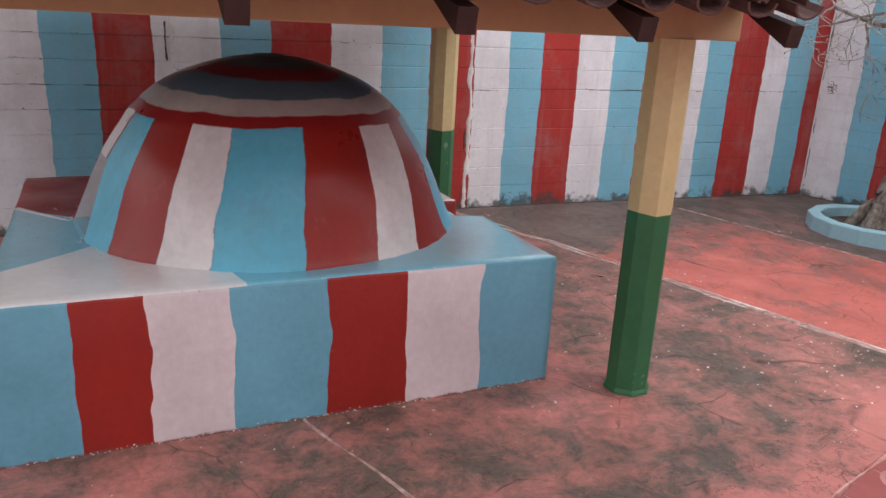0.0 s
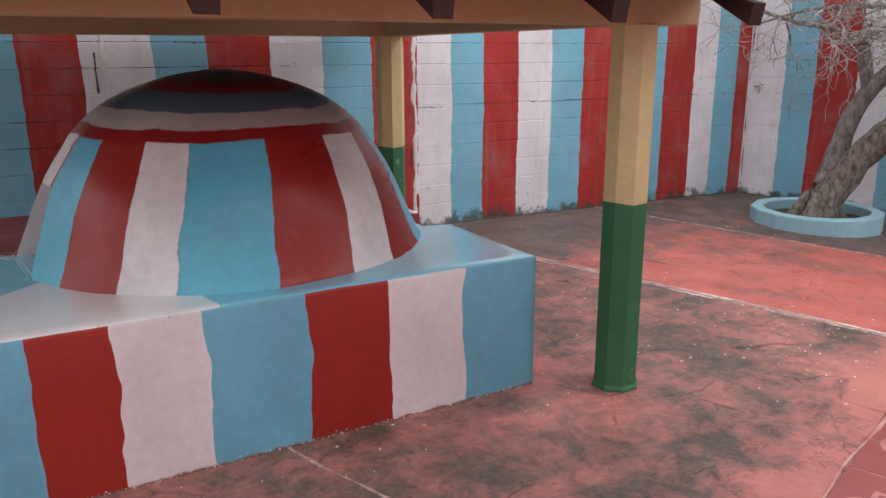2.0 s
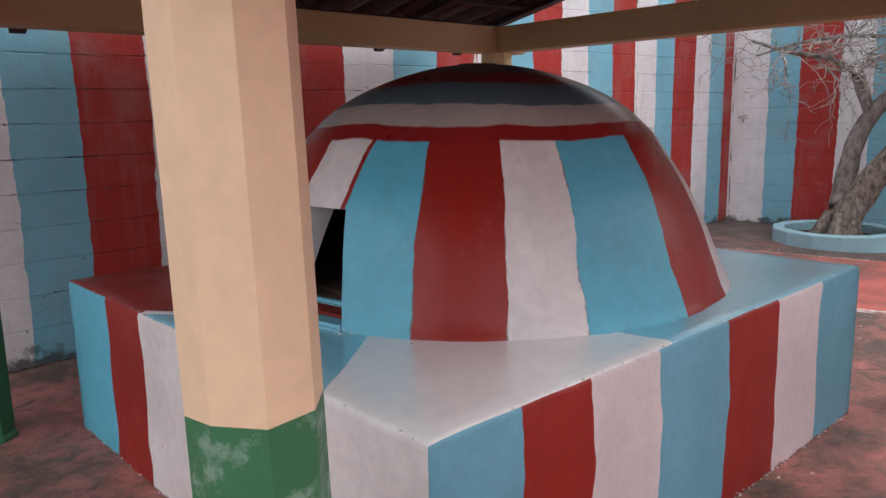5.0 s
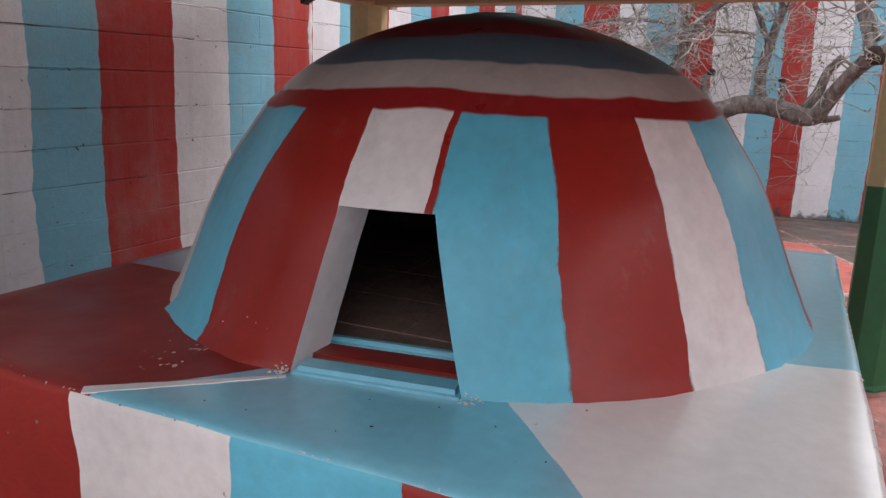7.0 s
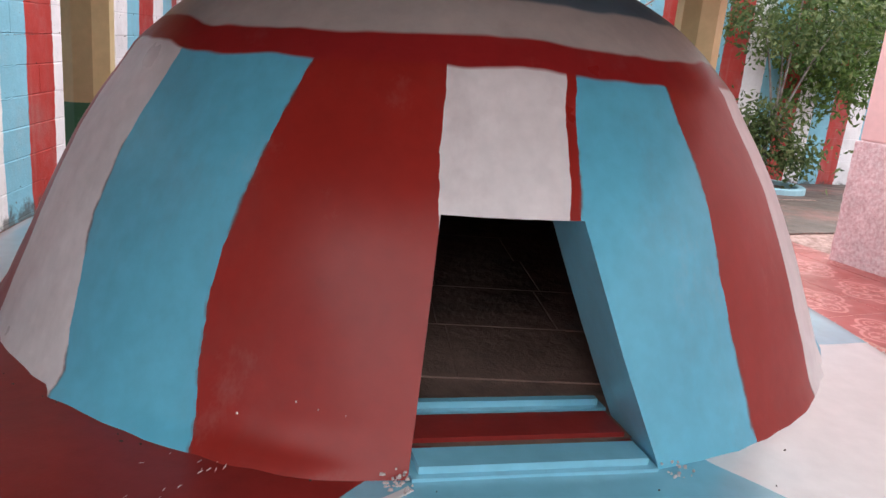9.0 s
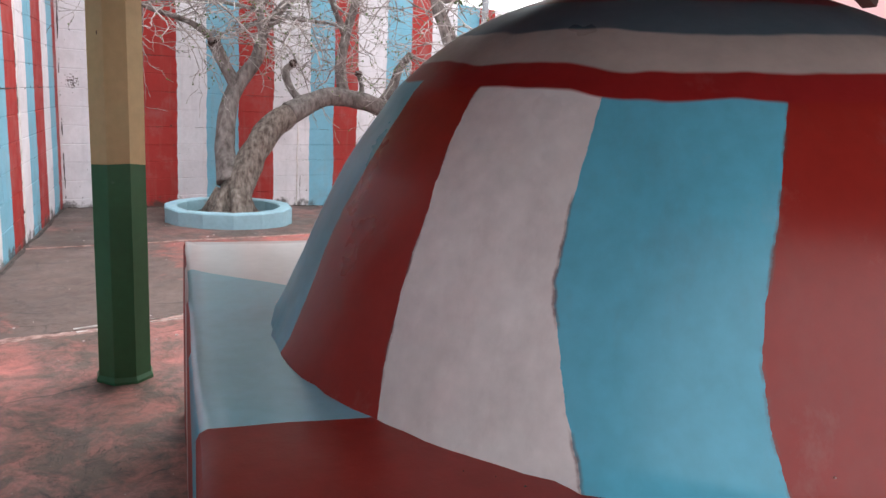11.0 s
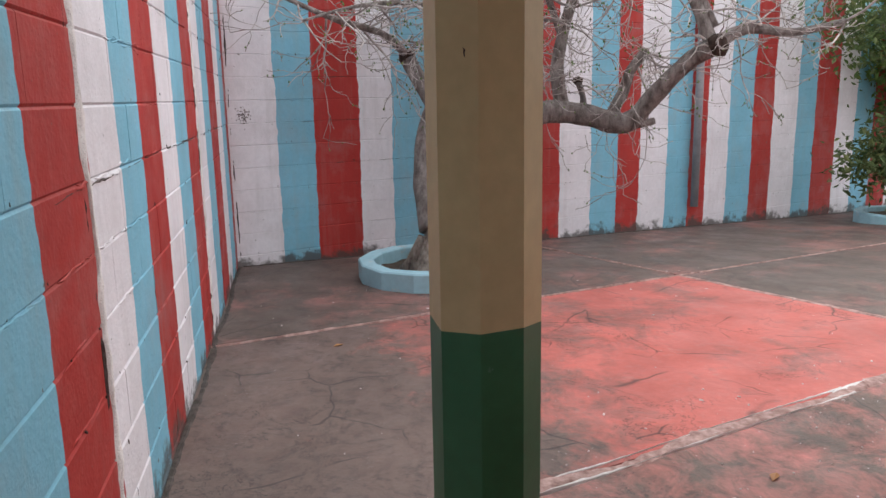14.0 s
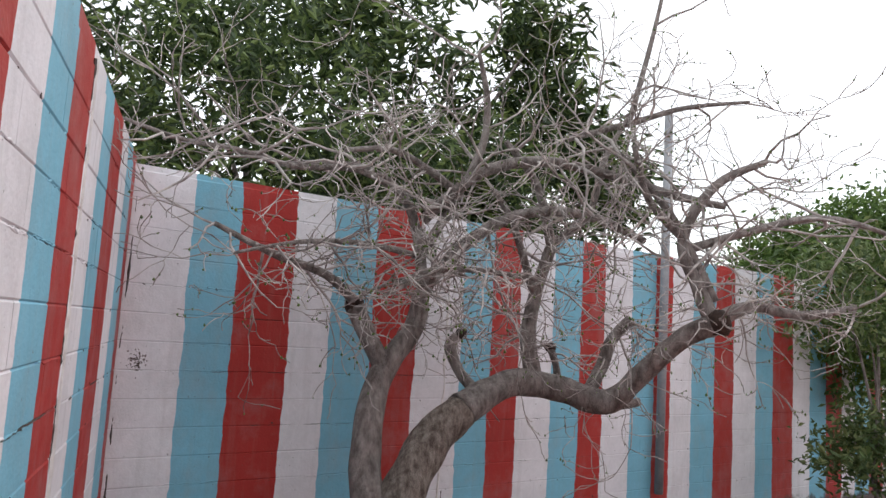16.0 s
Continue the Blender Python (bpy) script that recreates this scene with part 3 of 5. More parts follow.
def block_wall(name, origin, along, length, courses, material, label, near, cap=0.02):
    """A wall of concrete blocks: a core with blocks a little proud of it. near: the stretch whose blocks are objects of their own."""
    along = Vector(along).normalized()
    out = Vector((along.y, -along.x, 0))       # towards the yard
    rot = Matrix((( along.x, -out.x, 0, 0), (along.y, -out.y, 0, 0), (0, 0, 1, 0), (0, 0, 0, 1)))
    base = Matrix.Translation(origin) @ rot
    bm = bmesh.new()
    box(bm, -0.1, 0.0066, -0.5, length + 0.1, 0.17, courses * 0.2 + cap)
    core = part(name, bm, material, None)
    core.matrix_world = base
    tagged(core, label, "wall", kind="structure")
    full, half = block_mesh(0.4), block_mesh(0.2)
    for m in (full, half):
        m.materials.append(material)
    rest_v, rest_f = [], []
    rnd = random.Random(5)
    for c in range(courses):
        x = 0.0
        first = True
        while x < length - 0.05:
            w = 0.2 if (first and c % 2) else 0.4
            if x + w > length:
                w = 0.2
            me = half if w == 0.2 else full
            first = False
            m = Matrix.Translation((x, rnd.uniform(-0.0012, 0.0008), c * 0.2)) @ Matrix.Rotation(rnd.uniform(-0.0008, 0.0008), 4, "Z") @ Matrix.Rotation(rnd.uniform(-0.003, 0.003), 4, "X")
            if near[0] <= x <= near[1]:
                part_me("block", me, core, m=m)
            else:
                k = len(rest_v)
                rest_v += [m @ v.co for v in me.vertices]
                rest_f += [tuple(k + i for i in p.vertices) for p in me.polygons]
            x += w
    # mortar squeezed out along the joints, and painted over
    sv, sf = [], []
    for _ in range(int(length * 22)):
        x, c = rnd.uniform(0, length - 0.4), rnd.randint(1, courses - 1)
        L = rnd.uniform(0.08, 0.55)
        n = max(4, int(L / 0.035))
        z = c * 0.2 + rnd.uniform(-0.012, 0.012)
        pts = [(x + L * k / n, rnd.uniform(0.0005, 0.0035), z + rnd.uniform(-0.006, 0.006)) for k in range(n + 1)]
        tube(sv, sf, pts, [0.0015] + [rnd.uniform(0.0015, 0.0065) for _ in range(n - 1)] + [0.0015], 5)
    tagged(part_me("mortar_smears", mesh_of("mortar_smears", sv, sf, material, None, True), core), kind="stuff")
    if rest_v:
        tagged(part_me("far_blocks", mesh_of("far_blocks", rest_v, rest_f, material), core), kind="stuff")
    return core


# ---- bread oven ----
TOP = 0.72
oven = tagged(new("bread_oven"), "domed masonry bread oven painted in red, white and blue stripes", "oven")
oven.location = (-1.33, 1.26, 0)
OV_OFF = Matrix.Translation((1.33, -1.26, 0))
PROF = [(0.0, 1.078), (0.1, 1.036), (0.167, 1.006), (0.25, 0.972), (0.345, 0.929), (0.42, 0.892), (0.49, 0.849), (0.56, 0.801), (0.617, 0.765), (0.66, 0.72), (0.7, 0.68), (0.75, 0.617),
        (0.79, 0.552), (0.83, 0.47), (0.87, 0.36), (0.9, 0.255), (0.918, 0.165), (0.926, 0.085)]


def dome_r(h):
    return float(np.interp(h, [p[0] for p in PROF], [p[1] for p in PROF]))


def mouth_edges(z):
    k = (z - TOP) / 0.392
    return -184.5 + 1.2 * k, -161.2 - 5.9 * k


def build_base():
    W, D = -2.66, 2.48
    NX, N0, N1 = -0.165, 0.87, 1.28
    corners = [(W, 0), (0, 0), (0, N0), (NX, N0), (NX, N1), (0, N1), (0, D), (W, D)]
    mats_side = [0, 2, 6, 6, 6, 2, 2, 1]       # front, right, notch, notch, notch, right, rear, left
    outer, side = [], []
    for i, (a, m) in enumerate(zip(corners, mats_side)):
        b = corners[(i + 1) % 8]
        n = max(2, int(math.dist(a, b) / 0.04))
        for k in range(n):
            outer.append(Vector((a[0] + (b[0] - a[0]) * k / n, a[1] + (b[1] - a[1]) * k / n, 0)))
            side.append(m)
    # paint sectors of the top: angle on the rim, angle at the dome's foot
    def ang(p):
        return math.degrees(math.atan2(p.y - DOME_C[1], p.x - DOME_C[0])) % 360
    sec_out = [0.0, 59.0, 110.6, 164.1, 209.1, 253.4, 360.0]
    sec_in = [0.0, 65.0, 122.0, 177.0, 203.0, 244.0, 360.0]
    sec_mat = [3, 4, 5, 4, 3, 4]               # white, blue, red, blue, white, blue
    vs, fs, ix = [], [], []
    n = len(outer)
    levels = [(0.0, 0.0), (0.02, 0.0), (0.2, 0.0), (0.45, 0.0), (TOP - 0.022, 0.0), (TOP - 0.007, 0.006), (TOP, 0.02)]
    cen = Vector((-1.33, 1.26, 0))
    rings = 9
    for i, p in enumerate(outer):
        a = outer[i - 1], outer[(i + 1) % n]
        t = (a[1] - a[0]).normalized()
        nrm = Vector((t.y, -t.x, 0))
        for z, ins in levels:
            w = 0.006 * noise.noise(Vector((p.x * 2.2, p.y * 2.2, z * 2.2))) + 0.0025 * noise.noise(Vector((p.x * 9, p.y * 9, z * 9)))
            vs.append(p + nrm * (w - ins) + Vector((0, 0, z + (0.003 * noise.noise(Vector((p.x * 5, p.y * 5, 4))) if z > 0.6 else 0))))
        th = ang(p)
        thi = math.radians(float(np.interp(th, sec_out, sec_in)))
        q0 = p - nrm * 0.02
        q1 = Vector((DOME_C[0] + 0.96 * math.cos(thi), DOME_C[1] + 0.96 * math.sin(thi), 0))
        for k in range(1, rings + 1):
            s = k / rings
            q = q0.lerp(q1, s)
            rr = math.hypot(q.x - DOME_C[0], q.y - DOME_C[1])
            fil = max(0.0, 1.2 - rr) / 0.2
            mouth = min(abs(((math.degrees(thi) - 189 + 180) % 360) - 180), 40) / 40
            z = TOP + 0.006 * min(fil, 1.2) ** 2 * mouth ** 2 + 0.004 * noise.noise(Vector((q.x * 3, q.y * 3, 0)))
            q += Vector((0.008 * noise.noise(Vector((q.x * 9, q.y * 9, 2))), 0.008 * noise.noise(Vector((q.x * 9, q.y * 9, 7))), 0))
            vs.append(Vector((q.x, q.y, z)))
    per = len(levels) + rings
    for i in range(n):
        j = (i + 1) % n
        th = ang((outer[i] + outer[j]) / 2)
        sm = sec_mat[max(k for k in range(6) if sec_out[k] <= th)]
        for k in range(per - 1):
            fs.append((i * per + k, j * per + k, j * per + k + 1, i * per + k + 1))
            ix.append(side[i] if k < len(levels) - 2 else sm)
    me = mesh_of("plinth", vs, fs, [M_FRONT, M_LEFT, M_REAR, M_WHITE_LIT, M_BLUE_LIT, M_TOP_RED, M_TOP_RED], ix, True)
    part_me("plinth", me, oven, "square plinth with vertical red, white and blue stripes", OV_OFF)


def build_dome():
    zs = [0.0, 0.007, 0.018, 0.04] + list(np.linspace(0.075, 0.392, 11)) + list(np.linspace(0.412, 0.74, 16)) + [0.76, 0.78, 0.8, 0.82, 0.84, 0.86, 0.876, 0.89, 0.902, 0.912, 0.92, 0.926, 0.93]
    nm, no = 12, 132
    vs, fs, ix = [], [], []
    per = nm + no
    for h in zs:
        aL, aR = mouth_edges(TOP + min(h, 0.6))
        angs = [aL + (aR - aL) * k / nm for k in range(nm)] + [aR + (aL + 360 - aR) * k / no for k in range(no)]
        for a in angs:
            a = math.radians(a)
            r = dome_r(h) + 0.008 * noise.noise(Vector((math.cos(a) * 2.2, math.sin(a) * 2.2, h * 3))) * min(1, (0.94 - h) * 4)
            # the plaster flares out on to the plinth, unevenly, and not at the mouth
            away = min(1.0, max(0.0, abs((math.degrees(a) + 172 + 180) % 360 - 180) - 13) / 8)
            if h < 0.05:
                r += (1 - h / 0.05) ** 2 * away * (0.008 + (0.024 if math.cos(a) < -0.75 and math.sin(a) > 0 else 0.0) + 0.006 * noise.noise(Vector((math.cos(a) * 4, math.sin(a) * 4, 2))) + 0.01 * noise.noise(Vector((math.cos(a) * 19, math.sin(a) * 19, 5))))
            vs.append(Vector((DOME_C[0] + r * math.cos(a), DOME_C[1] + r * math.sin(a), TOP + h - (0.006 if h < 0.001 else 0))))
    for i in range(len(zs) - 1):
        for k in range(per):
            if k < nm and i < 14:
                continue
            a, b = i * per + k, i * per + (k + 1) % per
            fs.append((a, b, b + per, a + per))
            ix.append(0)
    vs.append(Vector((*DOME_C, TOP + 0.934)))
    top = (len(zs) - 1) * per
    for k in range(per):
        fs.append((top + k, top + (k + 1) % per, len(vs) - 1))
        ix.append(0)
    part_me("dome", mesh_of("dome", vs, fs, M_DOME, None, True), oven, "striped plaster dome with coloured bands round its crown", OV_OFF)
    # reveals of the mouth, running inwards
    def reveal(name, loop, mat, label, inward=(0.985, 0.17, 0), depth=0.17):
        rv, rf = [], []
        steps = 5
        inward = Vector(inward)
        for s in range(steps + 1):
            for p in loop:
                q = p + inward * depth * s / steps
                rv.append(q + Vector((0, 0, 0.003 * noise.noise(q * 20))))
        m = len(loop)
        for s in range(steps):
            for k in range(m - 1):
                a = s * m + k
                rf.append((a, a + 1, a + m + 1, a + m))
        part_me(name, mesh_of(name, rv, rf, mat, None, False), oven, label, OV_OFF)
    left = [vs[i * per] for i in range(15)]
    right = [vs[i * per + nm] for i in range(15)]
    head = [vs[14 * per + k] for k in range(nm + 1)]
    reveal("mouth_jamb", left, M_JAMB_WHITE, "white jamb of the oven mouth", (0.985, 0.0, 0))
    reveal("mouth_jamb", right, M_BLUE_LIT, "blue jamb of the oven mouth")
    reveal("mouth_head", head, M_JAMB_WHITE, "white head of the oven mouth")
    # sooty chamber
    cv, cf = [], []
    seg = 48
    hs = [0.0, 0.1, 0.2, 0.3, 0.375, 0.5, 0.6, 0.68, 0.74, 0.78]
    for h in hs:
        for k in range(seg):
            a = 2 * math.pi * (k + 0.5) / seg
            r = max(0.05, dome_r(min(0.93, h * 1.12)) - 0.15)
            cv.append(Vector((DOME_C[0] + r * math.cos(a), DOME_C[1] + r * math.sin(a), TOP + 0.01 + h)))
    for i in range(len(hs) - 1):
        for k in range(seg):
            am = math.degrees(2 * math.pi * (k + 1) / seg)
            if i < 4 and 170 < am < 204:
                continue
            a, b = i * seg + k, i * seg + (k + 1) % seg
            cf.append((a, a + seg, b + seg, b))
    cf.append(tuple((len(hs) - 1) * seg + k for k in range(seg)))
    part_me("chamber", mesh_of("chamber", cv, cf, M_SOOT, None, True), oven, "soot-black inner vault", OV_OFF)
    bm = bmesh.new()
    bmesh.ops.create_circle(bm, cap_ends=True, segments=48, radius=0.99, matrix=Matrix.Translation((DOME_C[0], DOME_C[1], TOP + 0.011)))
    ob = part("hearth", bm, M_HEARTH, oven, "brown tiled hearth floor")
    ob.matrix_basis = OV_OFF
    bm = bmesh.new()
    box(bm, 0, 0, 0, 0.2985, 0.2985, 0.004, 0.0015)
    tile_me = bpy.data.meshes.new("hearth_tile")
    bm.to_mesh(tile_me)
    bm.free()
    tile_me.materials.append(M_HEARTH)
    for i in range(6):
        for j in range(6):
            q = Vector((-1.98 + 0.3 * i, 0.27 + 0.3 * j + (0.02 if i % 2 else 0.0)))
            if (q + Vector((0.15, 0.15)) - Vector(DOME_C)).length < 0.72:
                part_me("hearth_tile", tile_me, oven, m=OV_OFF @ pose(q.x, q.y, TOP + 0.012 + 0.0006 * ((i * 7 + j * 3) % 3), 0, 0, 0))
    # threshold strips
    for nm_, d0, d1, z1, mat, lab in (("threshold", -0.006, 0.078, 0.019, M_BLUE_LIT, "blue painted threshold step"), ("threshold", 0.081, 0.19, 0.02, M_TOP_RED, "red painted threshold strip"),
                                      ("threshold", 0.193, 0.235, 0.03, M_BLUE_LIT, "narrow blue threshold strip")):
        bm = bmesh.new()
        pl, pr = left[0], right[0]
        along = (pr - pl)
        inw = Vector((0.985, 0.17, 0))
        cs = []
        for d in (d0, d1):
            f0 = 0.012
            cs.append((pl + along * f0 + inw * d, pr - along * f0 + inw * d))
        v = [bm.verts.new((p.x, p.y, z)) for z in (TOP - 0.01, TOP + z1) for p in (cs[0][0], cs[0][1], cs[1][1], cs[1][0])]
        for f in ((4, 5, 6, 7), (0, 1, 5, 4), (1, 2, 6, 5), (2, 3, 7, 6), (3, 0, 4, 7)):
            bm.faces.new([v[i] for i in f])
        bmesh.ops.bevel(bm, geom=[e for e in bm.edges if e.verts[0].co.z > TOP and e.verts[1].co.z > TOP], offset=0.013, segments=4, affect="EDGES")
        part(nm_, bm, mat, oven, lab).matrix_basis = OV_OFF


build_base()
build_dome()


def chips(name, spots, material, parent, label, normal=(0, 0, 1), m=None):
    """Loose flakes of paint and plaster. spots: (point, size, stretch, turn)."""
    rc = random.Random(len(spots))
    nz = Vector(normal)
    ax = nz.orthogonal().normalized()
    ay = nz.cross(ax)
    vs, fs = [], []
    for p, size, stretch, turn in spots:
        k = len(vs)
        c, sn = math.cos(turn), math.sin(turn)
        for lift, grow in ((-0.002, 1.0), (min(0.0022, size * 0.35), 0.72)):
            for i in range(5):
                a = 2 * math.pi * i / 5
                r = size * rc.uniform(0.55, 1.2) * grow
                x, y = r * math.cos(a) * stretch, r * math.sin(a)
                vs.append(Vector(p) + ax * (x * c - y * sn) + ay * (x * sn + y * c) + nz * lift)
        fs += [(k + i, k + (i + 1) % 5, k + 5 + (i + 1) % 5, k + 5 + i) for i in range(5)] + [tuple(k + 5 + i for i in range(5))]
    ob = part_me(name, mesh_of(name, vs, fs, material), parent, label, m)
    return tagged(ob, label, kind="stuff")


rk = random.Random(41)
M_PALE = rough_stuff("bare_pale_plaster", (0.78, 0.72, 0.7), (0.58, 0.48, 0.46), 30)
M_DARKBIT = rough_stuff("dark_plaster_scar", (0.1, 0.07, 0.06), (0.05, 0.035, 0.03), 30)


def foot(deg, out=0.0):
    a = math.radians(deg)
    return Vector((DOME_C[0] + (1.085 + out) * math.cos(a), DOME_C[1] + (1.085 + out) * math.sin(a), TOP))


spots = []
for _ in range(46):                      # round the feet of the jambs
    d = -185.0 if rk.random() < 0.65 else -160.4
    p = foot(d + rk.gauss(0, 0.7), rk.gauss(0.012, 0.015))
    spots.append((p + Vector((0, 0, abs(rk.gauss(0, 0.012)))), rk.uniform(0.001, 0.0035), rk.uniform(1, 2), rk.uniform(0, 6)))
for _ in range(110):                     # scraped places on the red top, in strokes
    cx, cy = rk.choice(((-2.42, 1.66), (-2.5, 1.8), (-2.3, 1.6), (-2.58, 1.95), (-2.6, 2.2), (-2.35, 1.86)))
    spots.append((Vector((cx + rk.gauss(0, 0.035), cy + rk.gauss(0, 0.045), TOP + 0.001)), rk.uniform(0.0005, 0.0011), rk.uniform(3, 12), 2.05 + rk.gauss(0, 0.25)))
for _ in range(5):                      # nicks in the dome by the foot
    d, h = rk.uniform(-201, -188), abs(rk.gauss(0, 0.05)) + 0.045
    a = math.radians(d)
    spots.append((Vector((DOME_C[0] + (dome_r(h) + 0.001) * math.cos(a), DOME_C[1] + (dome_r(h) + 0.001) * math.sin(a), TOP + h)), rk.uniform(0.001, 0.0022), 1.3, rk.uniform(0, 6)))
for _ in range(260):                     # ragged paint along the top edges and the foot of the plinth
    e = rk.random()
    if e < 0.5:
        p = Vector((rk.uniform(-2.66, 0), -0.003, abs(rk.gauss(0.004, 0.007))))
    elif e < 0.7:
        p = Vector((-2.663, rk.uniform(0, 2.5), abs(rk.gauss(0.004, 0.007))))
    elif e < 0.85:
        p = Vector((-2.648, rk.uniform(0, 2.5), TOP - 0.004))
    else:
        p = Vector((rk.uniform(-2.66, 0), 0.01, TOP - 0.004))
    spots.append((p, rk.uniform(0.0012, 0.0045), rk.uniform(1, 2.2), rk.uniform(0, 6)))
chips("flaked_paint", spots, M_PALE, oven, "pale chipped paint", m=OV_OFF)
spots = []
for _ in range(34):
    e = rk.random()
    if e < 0.4:
        p = Vector((rk.uniform(-2.6, -2.3), rk.uniform(0.4, 1.6), TOP + 0.002))
    elif e < 0.75:
        p = foot(rk.uniform(-235, -120), rk.gauss(0.035, 0.012))
        p.z += 0.004
    else:
        p = Vector((-2.654, rk.uniform(0.0, 2.4), TOP - 0.006))
    spots.append((p, rk.uniform(0.0006, 0.0016), rk.uniform(1, 3), rk.uniform(0, 6)))
chips("scarring", spots, M_DARKBIT, oven, "small dark scars in the paint", m=OV_OFF)
# the thin white edge between the red and the blue of the top
ev, ef = [], []
p0, p1 = foot(-184.2, 0.015), Vector((-2.648, 1.628, TOP))
side = Vector((-(p1 - p0).y, (p1 - p0).x, 0)).normalized()
for i in range(25):
    t = i / 24
    q = p0.lerp(p1, t)
    w = 0.007 + 0.014 * t + 0.004 * noise.noise(Vector((t * 9, 1, 1)))
    for k, up in ((-1, -0.001), (-0.9, 0.0018), (0.9, 0.0018), (1, -0.001)):
        e = q + side * w * k
        ev.append(e + Vector((0, 0, 0.004 * noise.noise(Vector((e.x * 3, e.y * 3, 0))) + up)))
for i in range(24):
    ef += [(i * 4 + k, i * 4 + k + 1, i * 4 + k + 5, i * 4 + k + 4) for k in range(3)]
part_me("paint_edge", mesh_of("paint_edge", ev, ef, M_JAMB_WHITE), oven, "thin white painted edge", OV_OFF)
# flecks and crumbs strewn over the yard
spots = []
for _ in range(420):
    e = rk.random()
    if e < 0.45:
        p = at_uv(rk.gauss(-0.5, 0.45), rk.uniform(0.1, 2.6))
    elif e < 0.6:
        p = at_uv(rk.gauss(0.05, 0.12), rk.uniform(0, 4))
    elif e < 0.75:
        p = Vector((rk.uniform(-3.4, 0.5), rk.gauss(-0.15, 0.15), 0))
    else:
        p = Vector((rk.uniform(0.2, 5), rk.uniform(-0.5, 3.5), 0))
    if -2.7 < p.x < 0.04 and -0.04 < p.y < 2.6:
        continue
    spots.append((Vector((p.x, p.y, 0.002 + floor_z(p.x, p.y))), rk.choice((0.0015, 0.002, 0.003, 0.004, 0.007)), rk.uniform(1, 2), rk.uniform(0, 6)))
chips("paint_flecks", spots, M_PALE, floor, "white flecks strewn on the floor")


# ---- shelter over the oven ----
shelter = tagged(new("shelter"), "open tile-roofed shelter on painted octagonal posts over the oven", "shelter")
BEAM0, BEAM1 = 1.857, 2.037
POSTS = [(0.39, -0.215), (0.5, 2.73), (-3.1, -0.095), (-3.02, 2.67)]


def post_mesh(r=0.116, split=0.985, green=M_GREEN, upper=M_BEIGE):
    bm = bmesh.new()
    rows = []
    for z, rr in ((0.0, r * 1.1), (0.012, r * 1.09), (0.03, r), (0.3, r), (0.65, r), (split, r), (split, r), (1.3, r), (1.6, r), (BEAM0, r)):
        rows.append([bm.verts.new(((rr + 0.002 * noise.noise(Vector((k, z * 3, 1)))) * math.cos((k + 0.5) * math.pi / 4), (rr + 0.002 * noise.noise(Vector((k, z * 3, 5)))) * math.sin((k + 0.5) * math.pi / 4),
                                   z + (0.006 * math.sin(k * 2.1) if z == split else 0))) for k in range(8)])
    for i in range(len(rows) - 1):
        if i == 5:
            continue
        for k in range(8):
            f = bm.faces.new((rows[i][k], rows[i][(k + 1) % 8], rows[i + 1][(k + 1) % 8], rows[i + 1][k]))
            f.material_index = 0 if i < 5 else 1
    me = bpy.data.meshes.new("post")
    bm.to_mesh(me)
    bm.free()
    me.materials.append(green)
    me.materials.append(upper)
    return me


for (bx0, bx1), by in (((-3.4, 0.75), POSTS[0][1]), ((-3.4, 0.7), POSTS[1][1])):
    bm = bmesh.new()
    box(bm, bx0, by - 0.05, BEAM1 + 0.001, bx1, by + 0.05, BEAM1 + (0.035 if by < 0 else 0.016))
    part("wall_plate", bm, M_DARKWOOD, shelter, "dark plate lying on the beam")
pm, pm_low, pm_worn_lit = post_mesh(split=1.005), post_mesh(split=0.972), post_mesh(split=0.96, green=M_GREEN_WORN, upper=M_BEIGE_LIT)
bm = bmesh.new()
tv, tf = [], []
tube(tv, tf, [(0, 0, -0.009), (0.001, 0, -0.002), (-0.001, 0, 0.004), (0.002, 0, 0.009)], [0.0006, 0.0016, 0.002, 0.0005], 6)
bm.from_mesh(mesh_of("splinter", tv, tf, M_DARKWOOD))
part("splinter", bm, M_DARKWOOD, shelter, "dark scar on a post").matrix_basis = pose(0.402, 2.79, 1.503, 0, 8, 40)
for (px, py), turn in zip(POSTS, (0, 4, 2, -3)):
    stout = 1.02 if (px < 0 and py < 1) else 1.0
    lean = -2.2 if stout > 1 else 0.0
    part_me("post", pm_worn_lit if stout > 1 else (pm_low if px > 0 and py > 1 else pm), shelter, "octagonal post, green below and beige above", pose(px, py, 0, lean, 0, turn) @ Matrix.Diagonal((stout, stout, 1, 1)))
HB = 0.085


def beam(a, b, extend0=0.0, extend1=0.0, w=HB):
    a, b = Vector((*a, 0)), Vector((*b, 0))
    d = (b - a).normalized()
    a, b = a - d * extend0, b + d * extend1
    bm = bmesh.new()
    box(bm, 0, -w, BEAM0, (b - a).length, w, BEAM1, 0.008)
    ob = part("beam", bm, M_BEAM, shelter, "beige painted beam")
    ob.matrix_basis = Matrix.Translation(a) @ Matrix.Rotation(math.atan2(d.y, d.x), 4, "Z")


beam(POSTS[2], POSTS[0], 0.35, 0.33)
beam(POSTS[3], POSTS[1], 0.35, 0.225)
beam(POSTS[0], POSTS[1], -HB - 0.002, -HB - 0.002, 0.08)
beam(POSTS[2], POSTS[3], -HB - 0.002, -HB - 0.002, 0.08)

RIDGE_Y, EAVE_F, EAVE_B, SL, SL_B = 1.25, -0.72, 3.38, 0.27, 0.228
ROOF_X0, ROOF_X1 = -3.6, 0.78


def roof_z(y):
    return BEAM1 + 0.035 + SL * (min(y, RIDGE_Y) + 0.25) - SL_B * max(0.0, y - RIDGE_Y)


